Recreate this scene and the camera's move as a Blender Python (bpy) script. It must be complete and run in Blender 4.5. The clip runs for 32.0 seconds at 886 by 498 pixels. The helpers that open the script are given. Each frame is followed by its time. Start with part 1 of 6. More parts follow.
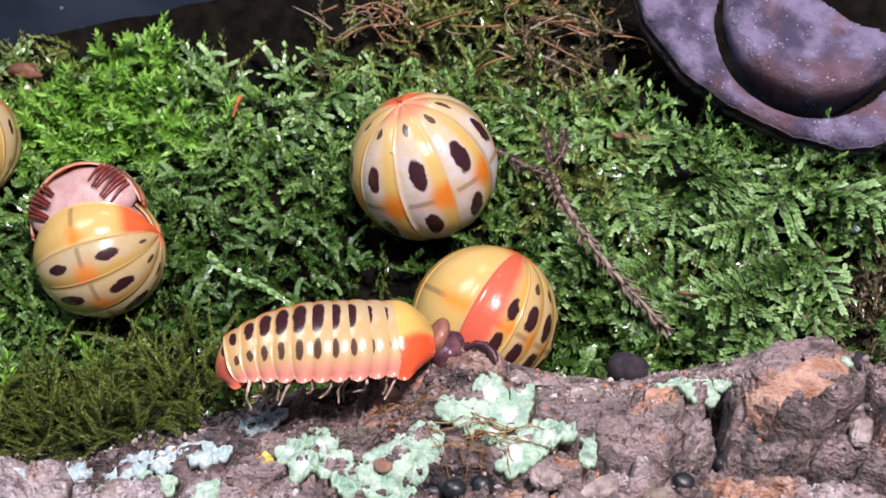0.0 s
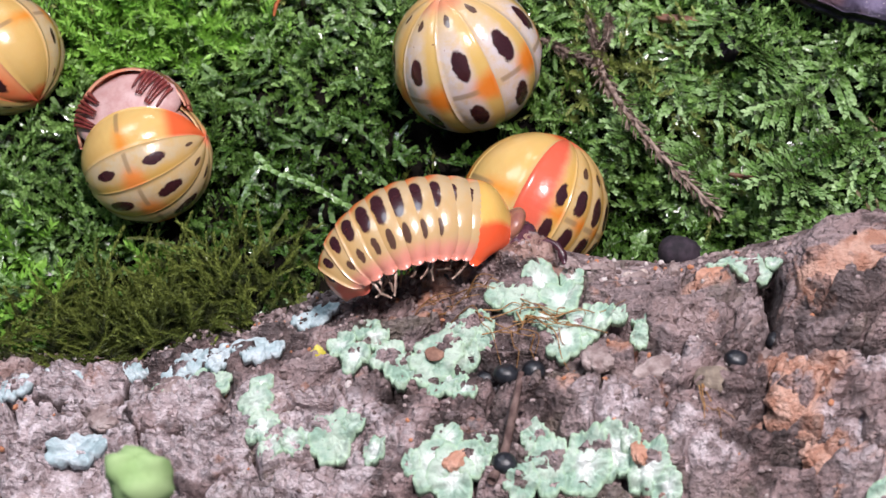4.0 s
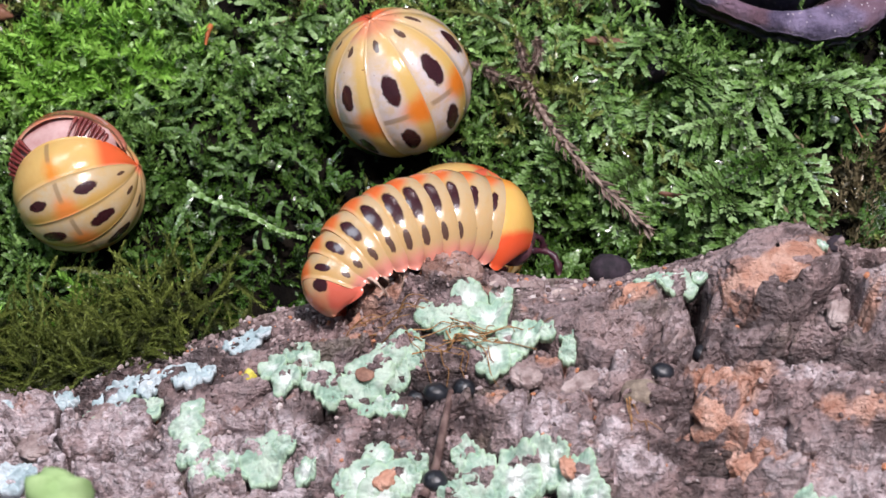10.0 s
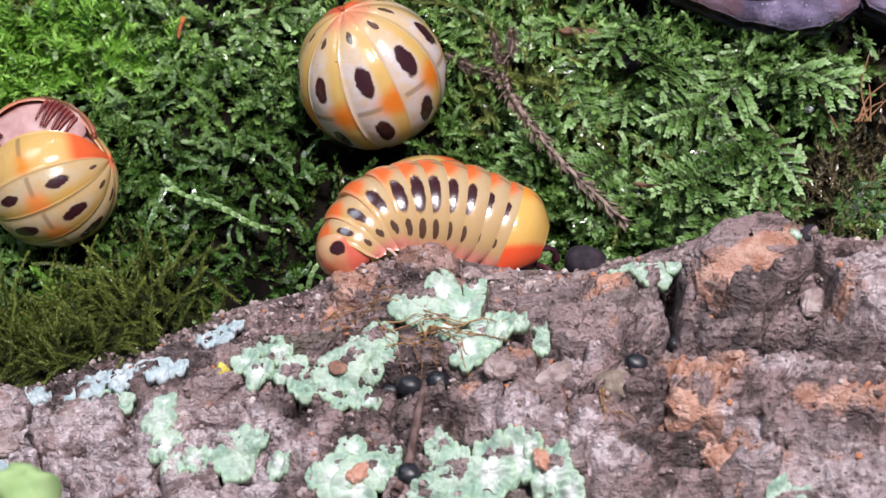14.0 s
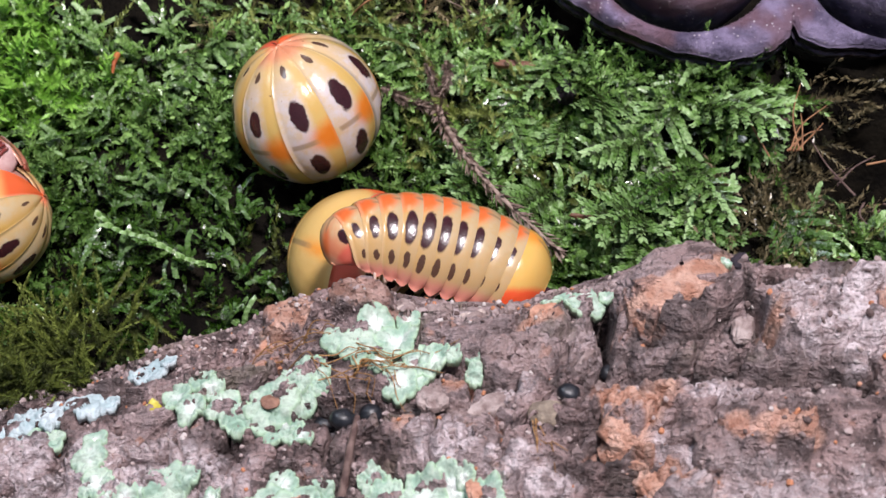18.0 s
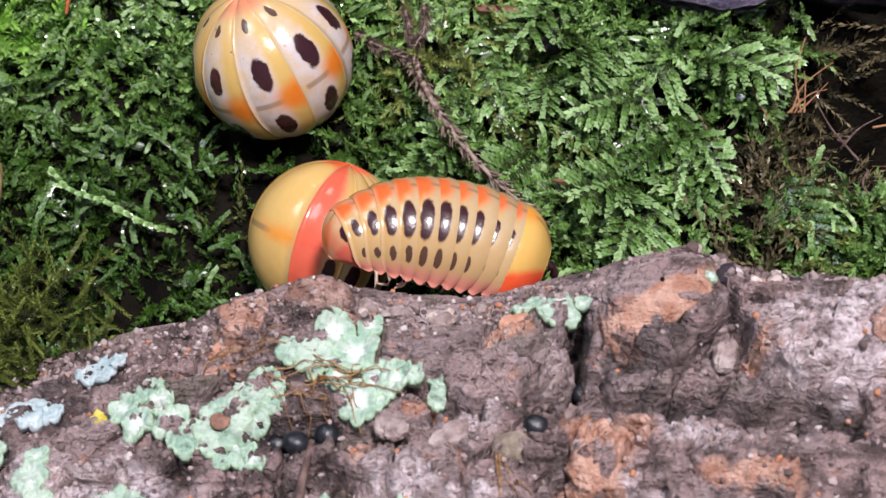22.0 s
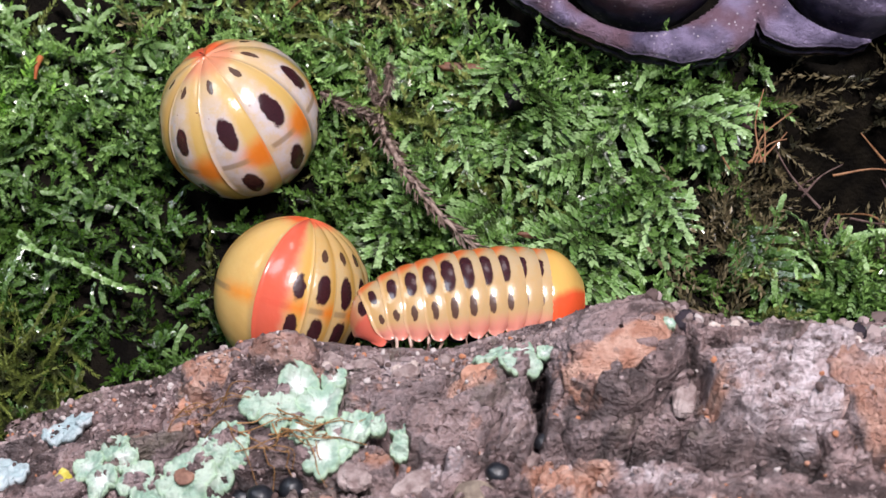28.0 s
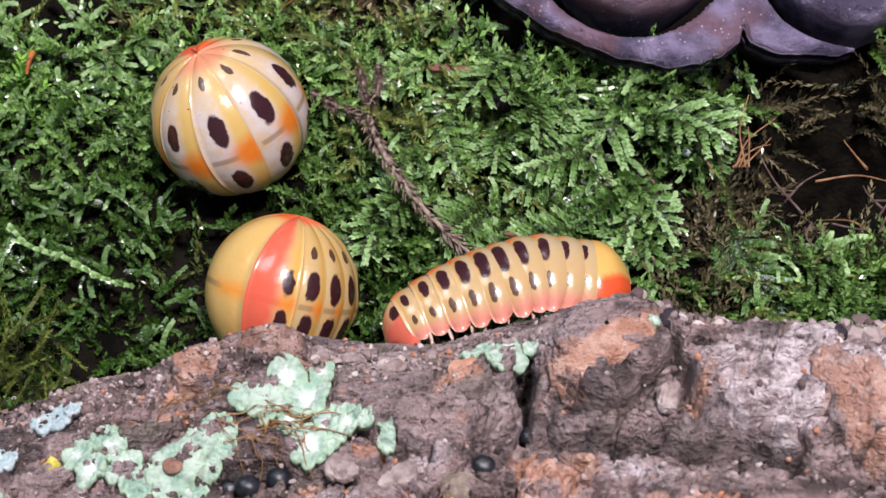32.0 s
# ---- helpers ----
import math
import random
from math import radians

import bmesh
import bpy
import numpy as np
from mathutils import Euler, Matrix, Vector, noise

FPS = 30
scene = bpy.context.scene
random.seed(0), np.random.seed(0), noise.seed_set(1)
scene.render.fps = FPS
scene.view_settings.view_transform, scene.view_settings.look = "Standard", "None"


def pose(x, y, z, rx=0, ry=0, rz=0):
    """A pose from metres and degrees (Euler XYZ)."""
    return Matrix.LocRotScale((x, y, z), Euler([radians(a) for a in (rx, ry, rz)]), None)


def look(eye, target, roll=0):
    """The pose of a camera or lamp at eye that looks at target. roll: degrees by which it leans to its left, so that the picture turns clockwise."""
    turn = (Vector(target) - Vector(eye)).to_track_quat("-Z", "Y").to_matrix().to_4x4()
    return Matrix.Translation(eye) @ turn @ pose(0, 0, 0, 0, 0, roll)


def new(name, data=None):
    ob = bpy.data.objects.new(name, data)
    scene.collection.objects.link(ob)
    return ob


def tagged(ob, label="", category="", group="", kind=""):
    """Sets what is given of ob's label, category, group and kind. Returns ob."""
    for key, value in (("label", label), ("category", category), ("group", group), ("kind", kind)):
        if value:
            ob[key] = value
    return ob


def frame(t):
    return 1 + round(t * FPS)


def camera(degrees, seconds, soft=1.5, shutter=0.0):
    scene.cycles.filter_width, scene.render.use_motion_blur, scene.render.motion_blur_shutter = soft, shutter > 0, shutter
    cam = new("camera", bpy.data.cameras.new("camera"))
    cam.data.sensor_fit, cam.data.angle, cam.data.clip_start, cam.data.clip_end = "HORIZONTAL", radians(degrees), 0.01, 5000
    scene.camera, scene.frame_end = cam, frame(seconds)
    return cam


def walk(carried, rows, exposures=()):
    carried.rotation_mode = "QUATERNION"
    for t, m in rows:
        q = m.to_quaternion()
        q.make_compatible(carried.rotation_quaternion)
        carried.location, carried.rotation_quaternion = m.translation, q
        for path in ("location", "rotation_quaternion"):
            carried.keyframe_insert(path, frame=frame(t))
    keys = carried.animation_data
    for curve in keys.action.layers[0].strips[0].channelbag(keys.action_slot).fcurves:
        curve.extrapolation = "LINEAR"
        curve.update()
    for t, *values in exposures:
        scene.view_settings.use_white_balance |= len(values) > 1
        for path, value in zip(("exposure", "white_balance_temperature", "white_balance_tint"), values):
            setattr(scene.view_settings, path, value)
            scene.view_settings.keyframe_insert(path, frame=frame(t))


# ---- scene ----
cam = camera(33, 32.0)
PATH = [
    (0, pose(-0.00784, -0.18932, 0.18646, 50.255, -2.769, 2.338)),
    (0.5, pose(-0.00721, -0.19289, 0.18536, 50.084, -2.169, 1.693)),
    (1, pose(-0.00504, -0.19231, 0.18441, 50.826, -1.254, 1.681)),
    (1.5, pose(-0.00648, -0.19079, 0.18458, 50.565, -0.692, 2.355)),
    (2, pose(-0.00705, -0.19145, 0.18525, 50.268, -0.224, 2.814)),
    (2.5, pose(-0.00727, -0.19091, 0.18426, 49.100, -0.186, 2.967)),
    (3, pose(-0.00699, -0.19075, 0.18457, 47.972, -0.027, 2.992)),
    (3.5, pose(-0.00592, -0.19006, 0.18257, 46.965, 0.160, 2.854)),
    (4, pose(-0.00565, -0.19043, 0.18325, 46.765, 0.382, 2.559)),
    (4.5, pose(-0.00405, -0.19086, 0.18267, 47.291, 0.432, 2.239)),
    (6.5, pose(-0.00360, -0.19117, 0.18337, 46.948, 0.715, 2.187)),
    (7, pose(-0.00341, -0.19141, 0.18224, 47.304, 0.402, 1.716)),
    (7.5, pose(-0.00282, -0.19184, 0.18230, 47.681, 0.237, 1.336)),
    (8, pose(-0.00254, -0.19212, 0.18207, 47.886, 0.180, 1.076)),
    (8.5, pose(-0.00180, -0.19236, 0.18210, 47.909, 0.161, 0.870)),
    (9, pose(-0.00198, -0.19204, 0.18216, 47.867, 0.160, 0.743)),
    (9.5, pose(-0.00158, -0.19220, 0.18166, 47.872, 0.054, 0.542)),
    (10, pose(-0.00124, -0.19281, 0.18218, 48.136, 0.111, 0.544)),
    (10.5, pose(-0.00139, -0.19230, 0.18217, 48.249, 0.143, 0.476)),
    (11, pose(-0.00090, -0.19171, 0.18166, 47.825, 0.121, 0.366)),
    (11.5, pose(-0.00087, -0.19222, 0.18188, 47.692, 0.050, 0.256)),
    (12, pose(-0.00074, -0.19217, 0.18195, 47.817, 0.095, 0.243)),
    (12.5, pose(-0.00087, -0.19207, 0.18182, 47.812, 0.029, 0.196)),
    (13, pose(0.00002, -0.19243, 0.18172, 47.974, 0.007, 0.006)),
    (13.5, pose(0.00007, -0.19220, 0.18135, 47.956, -0.043, -0.156)),
    (14, pose(0.00029, -0.19225, 0.18114, 47.922, -0.058, -0.183)),
    (14.5, pose(0.00043, -0.19230, 0.18149, 47.935, 0.025, -0.251)),
    (15, pose(0.00154, -0.19172, 0.18005, 47.855, -0.259, -0.722)),
    (15.5, pose(0.00248, -0.19168, 0.18006, 48.164, -0.504, -1.230)),
    (17.5, pose(0.00362, -0.19209, 0.18007, 49.304, -0.688, -1.856)),
    (18, pose(0.00378, -0.19233, 0.18041, 49.303, -0.697, -1.932)),
    (18.5, pose(0.00407, -0.19207, 0.17980, 49.243, -0.705, -1.950)),
    (19, pose(0.00413, -0.19205, 0.17976, 49.196, -0.725, -1.962)),
    (19.5, pose(0.00387, -0.19222, 0.18002, 49.202, -0.737, -1.953)),
    (20, pose(0.00428, -0.19093, 0.18111, 49.252, -0.721, -1.632)),
    (20.5, pose(0.00518, -0.18604, 0.18361, 48.769, -0.378, -0.815)),
    (21, pose(0.01304, -0.17308, 0.18643, 48.242, -0.967, -1.335)),
    (21.5, pose(0.01519, -0.16318, 0.18631, 45.156, -1.109, -1.569)),
    (22, pose(0.01199, -0.16032, 0.18953, 42.094, -0.658, -1.183)),
    (22.5, pose(0.01243, -0.15988, 0.19123, 41.095, -1.196, -1.780)),
    (23, pose(0.01271, -0.15882, 0.19050, 40.759, -1.334, -2.030)),
    (23.5, pose(0.01322, -0.16014, 0.19174, 41.511, -1.142, -2.153)),
    (24, pose(0.01492, -0.16006, 0.19014, 42.437, -1.198, -2.583)),
    (24.5, pose(0.01561, -0.16051, 0.18948, 42.362, -1.002, -2.784)),
    (25, pose(0.01551, -0.16011, 0.18854, 41.940, -0.874, -2.708)),
    (25.5, pose(0.01595, -0.15998, 0.18816, 41.657, -0.855, -2.716)),
    (27.5, pose(0.01638, -0.16261, 0.18896, 43.249, -0.221, -2.210)),
    (28, pose(0.01647, -0.16349, 0.18939, 44.690, -0.126, -2.194)),
    (28.5, pose(0.01662, -0.16380, 0.18929, 45.172, -0.158, -2.315)),
    (29, pose(0.01627, -0.16421, 0.18960, 45.364, -0.198, -2.327)),
    (29.5, pose(0.01612, -0.16452, 0.18920, 45.370, -0.230, -2.318)),
    (30, pose(0.01593, -0.16489, 0.18880, 45.407, -0.282, -2.335)),
    (30.5, pose(0.01600, -0.16492, 0.18806, 45.487, -0.388, -2.375)),
    (31, pose(0.01600, -0.16472, 0.18760, 45.305, -0.706, -2.646)),
    (31.5, pose(0.01605, -0.16503, 0.18720, 45.225, -0.809, -2.663)),
    (32, pose(0.01484, -0.16714, 0.18959, 45.173, -1.296, -2.171)),
]

walk(cam, PATH, [(0, 0.06), (2.2, 0.06), (3.5, -0.08), (32, -0.08)])
cam.data.dof.use_dof, cam.data.dof.focus_distance, cam.data.dof.aperture_fstop = True, 0.257, 54.0

# ---- light ----
world = bpy.data.worlds.new("world")
scene.world = world
world.use_nodes = True
wt = world.node_tree
sky = wt.nodes.new("ShaderNodeTexSky")
sky.sky_type, sky.sun_disc = "NISHITA", False
sky.sun_elevation, sky.sun_rotation = radians(55), radians(160)
wt.links.new(sky.outputs[0], wt.nodes["Background"].inputs[0])
wt.nodes["Background"].inputs[1].default_value = 0.04


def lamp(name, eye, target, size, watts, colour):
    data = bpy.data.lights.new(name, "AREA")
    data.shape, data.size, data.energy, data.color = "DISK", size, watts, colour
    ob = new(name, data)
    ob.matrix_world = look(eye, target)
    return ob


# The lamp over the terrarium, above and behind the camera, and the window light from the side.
lamp("lamp_key", (0.11, -0.22, 0.67), (0, 0.02, 0), 0.09, 7.9, (1.0, 0.92, 0.96))
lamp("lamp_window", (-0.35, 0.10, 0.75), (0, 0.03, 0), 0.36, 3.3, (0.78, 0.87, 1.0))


# ---- materials ----
class Nodes:
    """A short way to write node materials."""

    def __init__(self, name, rough=0.5):
        self.mat = bpy.data.materials.new(name)
        self.mat.use_nodes = True
        self.t = self.mat.node_tree
        self.p = self.t.nodes["Principled BSDF"]
        self.p.inputs["Roughness"].default_value = rough

    def put(self, socket, v):
        if hasattr(v, "is_linked"):
            self.t.links.new(v, socket)
        elif isinstance(v, tuple) and len(v) == 3 and socket.type == "RGBA":
            socket.default_value = (*v, 1)
        else:
            socket.default_value = v

    def math(self, op, a, b=0.0, c=0.0, clamp=False):
        n = self.t.nodes.new("ShaderNodeMath")
        n.operation, n.use_clamp = op, clamp
        for s, v in zip(n.inputs, (a, b, c)):
            self.put(s, v)
        return n.outputs[0]

    def attr(self, name):
        n = self.t.nodes.new("ShaderNodeAttribute")
        n.attribute_name = name
        return n.outputs["Fac"]

    def coord(self):
        return self.t.nodes.new("ShaderNodeTexCoord").outputs["Object"]

    def noise(self, scale, detail=4.0, rough=0.55, vector=None):
        n = self.t.nodes.new("ShaderNodeTexNoise")
        n.inputs["Scale"].default_value, n.inputs["Detail"].default_value, n.inputs["Roughness"].default_value = scale, detail, rough
        self.put(n.inputs["Vector"], vector or self.coord())
        return n.outputs["Fac"]

    def stretch(self, x, y, z):
        n = self.t.nodes.new("ShaderNodeMapping")
        n.inputs["Scale"].default_value = (x, y, z)
        n.inputs["Rotation"].default_value = (0, 0, 0.22)
        self.put(n.inputs["Vector"], self.coord())
        return n.outputs[0]

    def voronoi(self, scale, feature="F1", vector=None):
        n = self.t.nodes.new("ShaderNodeTexVoronoi")
        n.feature = feature
        n.inputs["Scale"].default_value = scale
        self.put(n.inputs["Vector"], vector or self.coord())
        return n.outputs["Distance"]

    def step(self, v, lo, hi, a=0.0, b=1.0):
        n = self.t.nodes.new("ShaderNodeMapRange")
        n.interpolation_type = "SMOOTHSTEP"
        for s, x in zip(n.inputs, (v, lo, hi, a, b)):
            self.put(s, x)
        return n.outputs[0]

    def mix(self, f, a, b):
        n = self.t.nodes.new("ShaderNodeMix")
        n.data_type = "RGBA"
        self.put(n.inputs[0], f)
        self.put(n.inputs[6], a)
        self.put(n.inputs[7], b)
        return n.outputs[2]

    def island(self):
        return self.t.nodes.new("ShaderNodeNewGeometry").outputs["Random Per Island"]

    def bump(self, height, strength, distance):
        n = self.t.nodes.new("ShaderNodeBump")
        n.inputs["Strength"].default_value, n.inputs["Distance"].default_value = strength, distance
        self.put(n.inputs["Height"], height)
        self.put(self.p.inputs["Normal"], n.outputs[0])

    def done(self, colour, **more):
        self.put(self.p.inputs["Base Color"], colour)
        for key, v in more.items():
            self.put(self.p.inputs[key.replace("_", " ")], v)
        return self.mat


def shell_material(name, cream, yellow, orange, edge_red, spots=1.0, shield=0.0, at=(0.34, 0.60), flank=0.70, band=None, ca=0.46, ra=0.18, rs=0.15, lop=0, mw=0.13, rear=(0.52, 0.84), poles=0.65):
    """The glossy plates. side: 0 on the back's midline, 1 at the flank; along: 0 at the plate's front, 1 at its rear."""
    m = Nodes(name, 0.24)
    side, along, size = m.math("ABSOLUTE", m.attr("side")), m.attr("along"), m.attr("spot")
    soft = m.noise(330, 5, 0.65)
    wob = m.math("MULTIPLY_ADD", m.noise(480, 3, 0.6), 0.16, -0.08)
    s, a = m.math("ADD", side, m.math("MULTIPLY", wob, 0.6)), m.math("ADD", along, wob)
    base = m.mix(m.step(a, *rear), cream, yellow)
    base = m.mix(m.step(a, 0.0, 0.22, 0.4, 0.0), base, yellow)
    base = m.mix(m.math("MULTIPLY", m.step(soft, 0.42, 0.62), 0.45), base, yellow)
    fan = m.math("SUBTRACT", s, m.math("MULTIPLY", a, mw))
    mid = m.math("MULTIPLY", m.step(fan, -0.07, 0.09, 1.0, 0.0), m.step(a, 0.30, 0.70, 0.10, 1.0))
    base = m.mix(mid, base, orange)
    base = m.mix(m.step(s, 0.30, 0.70, 0.0, poles), base, m.mix(poles, cream, yellow))
    smudge = m.math("MULTIPLY", m.step(side, 0.012, 0.034, 1.0, 0.0), m.math("MULTIPLY", m.step(a, 0.06, 0.14), m.step(a, 0.50, 0.66, 1.0, 0.0)))
    base = m.mix(m.math("MULTIPLY", smudge, 0.7), base, (0.25, 0.17, 0.09))
    lo, hi = (flank, flank + 0.16) if not shield else (0.55, 0.66)
    flanks = m.math("ADD", s, m.math("MULTIPLY_ADD", a, -0.22, 0.12)) if shield else m.math("MULTIPLY", m.attr("side"), float(lop)) if lop else s
    base = m.mix(m.step(flanks, lo, hi, 0.0, 0.92), base, edge_red)

    def spot(cs, ca, rs, ra):
        u = m.math("DIVIDE", m.math("SUBTRACT", s, cs), rs)
        v = m.math("DIVIDE", m.math("SUBTRACT", a, ca), ra)
        r = m.math("SQRT", m.math("ADD", m.math("POWER", m.math("ABSOLUTE", u), 2.0), m.math("POWER", m.math("ABSOLUTE", v), 2.0)))
        return m.step(m.math("DIVIDE", r, m.math("MAXIMUM", size, 0.001)), 0.80, 1.02, 1.0, 0.0)

    if spots:
        dark = m.mix(m.noise(2500, 2), (0.055, 0.014, 0.018), (0.025, 0.008, 0.010))
        if not band:
            base = m.mix(spot(at[0], ca, rs, ra), base, dark)
            base = m.mix(m.math("MULTIPLY", spot(at[1], ca, rs * 0.48, ra * 0.60), 0.9), base, dark)
    if band:
        base = m.mix(m.step(a, 0.45, 0.80, 0.95, 0.0), base, band)
        base = m.mix(spot(at[0], 0.76, 0.120, 0.13), base, dark)
    if poles > 0.8:
        flecks = m.math("MULTIPLY", m.step(m.voronoi(620), 0.16, 0.24, 1.0, 0.0), m.step(m.noise(230, 2), 0.60, 0.64))
        base = m.mix(m.math("MULTIPLY", flecks, m.step(s, 0.34, 0.44)), base, (0.16, 0.05, 0.03))
    rim = m.step(along, 0.88, 0.985)
    base = m.mix(m.math("MULTIPLY", rim, 0.35), base, (0.72, 0.50, 0.30))
    m.bump(m.math("ADD", m.noise(380, 3), m.math("MULTIPLY", m.noise(2500, 2), 0.12)), 0.16, 0.0008)
    return m.done(base, Coat_Weight=0.28, Coat_Roughness=0.10, Subsurface_Weight=0.08, Subsurface_Radius=(0.003, 0.0015, 0.0008), Subsurface_Scale=1.0)


def plain(name, a, b, rough=0.6, scale=300, bump=0.3, depth=0.0005, **more):
    m = Nodes(name, rough)
    n = m.noise(scale, 5)
    m.bump(m.math("ADD", n, m.math("MULTIPLY", m.noise(scale * 6, 3), 0.4)), bump, depth)
    return m.done(m.mix(m.step(n, 0.35, 0.68), a, b), **more)


SHELL_WHITE = shell_material("shell_white", (0.60, 0.53, 0.53), (0.60, 0.39, 0.12), (0.70, 0.19, 0.02), (0.64, 0.24, 0.13), at=(0.255, 0.66), flank=0.70, ca=0.44, ra=0.165, rs=0.145, rear=(0.50, 0.74), poles=0.85)
SHELL_PALE = shell_material("shell_pale", (0.52, 0.41, 0.26), (0.57, 0.34, 0.09), (0.76, 0.24, 0.05), (0.74, 0.16, 0.08), at=(0.27, 0.66), flank=0.84)
SHELL_CREAM = shell_material("shell_cream", (0.48, 0.35, 0.20), (0.50, 0.30, 0.11), (0.70, 0.14, 0.035), (0.64, 0.23, 0.18), at=(0.38, 0.72), flank=0.77, ca=0.70, ra=0.175, rs=0.185, mw=0.20)
SHELL_BALL = shell_material("shell_ball", (0.52, 0.37, 0.18), (0.56, 0.32, 0.08), (0.74, 0.20, 0.02), (0.72, 0.11, 0.05), at=(0.175, 0.46), flank=0.73, mw=0.05, ca=0.48, ra=0.25, rs=0.125)
SHELL_BAND = shell_material("shell_band", (0.58, 0.44, 0.25), (0.62, 0.36, 0.09), (0.74, 0.20, 0.02), (0.74, 0.11, 0.05), 1.0, at=(0.165, 0.9), flank=0.80, mw=0.04, band=(0.70, 0.105, 0.060))
SHELL_SHIELD = shell_material("shell_shield", (0.66, 0.40, 0.11), (0.66, 0.38, 0.10), (0.74, 0.28, 0.04), (0.78, 0.07, 0.022), 0.0, 1.0)
SHELL_YELLOW = shell_material("shell_yellow", (0.66, 0.43, 0.15), (0.64, 0.40, 0.13), (0.74, 0.26, 0.03), (0.78, 0.10, 0.03), 0.0, flank=0.70, mw=0.05)
SHELL_CORNER = shell_material("shell_corner", (0.66, 0.43, 0.15), (0.64, 0.40, 0.13), (0.70, 0.24, 0.03), (0.74, 0.10, 0.03), 0.0, flank=0.40, lop=-1, mw=0.05)
SHELL_RED = shell_material("shell_red", (0.78, 0.13, 0.045), (0.72, 0.28, 0.12), (0.74, 0.15, 0.04), (0.76, 0.11, 0.055), 1.0, at=(0.40, 0.95))
SHELL_PINK = shell_material("shell_pink", (0.64, 0.15, 0.09), (0.62, 0.22, 0.15), (0.64, 0.13, 0.07), (0.60, 0.20, 0.14), 0.0)
SHELL_TAIL = shell_material("shell_tail", (0.58, 0.36, 0.19), (0.62, 0.20, 0.10), (0.66, 0.15, 0.05), (0.66, 0.12, 0.08), 1.0, at=(0.38, 1.2), flank=0.40, ca=0.50, ra=0.20, rs=0.16)
FLESH = plain("flesh", (0.62, 0.36, 0.30), (0.50, 0.22, 0.18), 0.35, 500, 0.2, 0.0004, Subsurface_Weight=0.1, Subsurface_Radius=(0.002, 0.001, 0.001))
COLLUM = plain("collum", (0.36, 0.16, 0.10), (0.24, 0.09, 0.07), 0.3, 500, 0.2)
FOLDED = plain("folded_leg", (0.13, 0.022, 0.022), (0.24, 0.05, 0.04), 0.3, 700)
BELLY = plain("belly", (0.62, 0.41, 0.39), (0.52, 0.29, 0.27), 0.35, 400, 0.3, 0.0005)
HEAD = plain("head_plate", (0.07, 0.025, 0.04), (0.17, 0.07, 0.08), 0.25, 350)
FEELER = plain("feeler", (0.035, 0.012, 0.02), (0.07, 0.02, 0.03), 0.25, 900)
LEG = plain("leg", (0.56, 0.42, 0.34), (0.44, 0.28, 0.22), 0.35, 700)


def bark_material():
    """Weathered bark. tint: salmon wood laid bare; pale: whitish crust; the third: dirt, and shade painted into cracks
    and sides.
    """
    m = Nodes("bark", 0.60)
    big, mid, fine, grit = m.noise(45, 4, 0.5), m.noise(150, 5, 0.6), m.noise(620, 5, 0.62), m.noise(2300, 3, 0.6)
    grain = m.noise(520, 4, 0.6, m.stretch(0.14, 1.0, 1.0))
    col = m.mix(m.step(mid, 0.41, 0.58), (0.075, 0.050, 0.048), (0.33, 0.230, 0.222))
    col = m.mix(m.step(big, 0.44, 0.60, 0.0, 0.75), col, m.mix(m.step(fine, 0.36, 0.62), (0.20, 0.150, 0.148), (0.44, 0.340, 0.340)))
    col = m.mix(m.step(m.noise(60, 4, 0.6), 0.54, 0.66, 0.0, 0.55), col, (0.16, 0.140, 0.098))
    col = m.mix(m.step(m.noise(88, 5, 0.62), 0.60, 0.66, 0.0, 0.60), col, (0.46, 0.235, 0.165))
    col = m.mix(m.step(grain, 0.55, 0.66, 0.0, 0.55), col, (0.085, 0.060, 0.058))
    col = m.mix(m.step(grain, 0.34, 0.44, 0.40, 0.0), col, (0.52, 0.40, 0.39))
    col = m.mix(m.step(fine, 0.58, 0.68, 0.0, 0.60), col, (0.060, 0.043, 0.042))
    col = m.mix(m.step(grit, 0.62, 0.70, 0.0, 0.50), col, (0.66, 0.56, 0.56))
    tint, pale, grime_shade = m.attr("tint"), m.attr("pale"), m.attr("grime_shade")
    col = m.mix(m.math("MULTIPLY", pale, m.step(m.noise(260, 6, 0.72), 0.38, 0.54, 0.10, 0.92)), col, m.mix(m.step(fine, 0.40, 0.62), (0.52, 0.42, 0.43), (0.80, 0.70, 0.72)))
    rust = m.mix(m.step(m.noise(330, 5, 0.6), 0.38, 0.64), (0.44, 0.215, 0.145), (0.66, 0.410, 0.320))
    col = m.mix(m.math("MULTIPLY", tint, m.step(fine, 0.60, 0.70, 1.0, 0.55)), col, rust)
    col = m.mix(m.math("MULTIPLY", grime_shade, m.step(fine, 0.38, 0.60, 0.55, 0.95)), col, m.mix(m.step(mid, 0.42, 0.60), (0.030, 0.022, 0.022), (0.090, 0.070, 0.064)))
    height = m.math("ADD", m.math("MULTIPLY", mid, 1.0), m.math("ADD", m.math("MULTIPLY", grain, -0.55), m.math("ADD", m.math("MULTIPLY", fine, 0.60), m.math("MULTIPLY", grit, 0.16))))
    m.bump(height, 1.0, 0.0030)
    return m.done(col, Specular_IOR_Level=0.45)


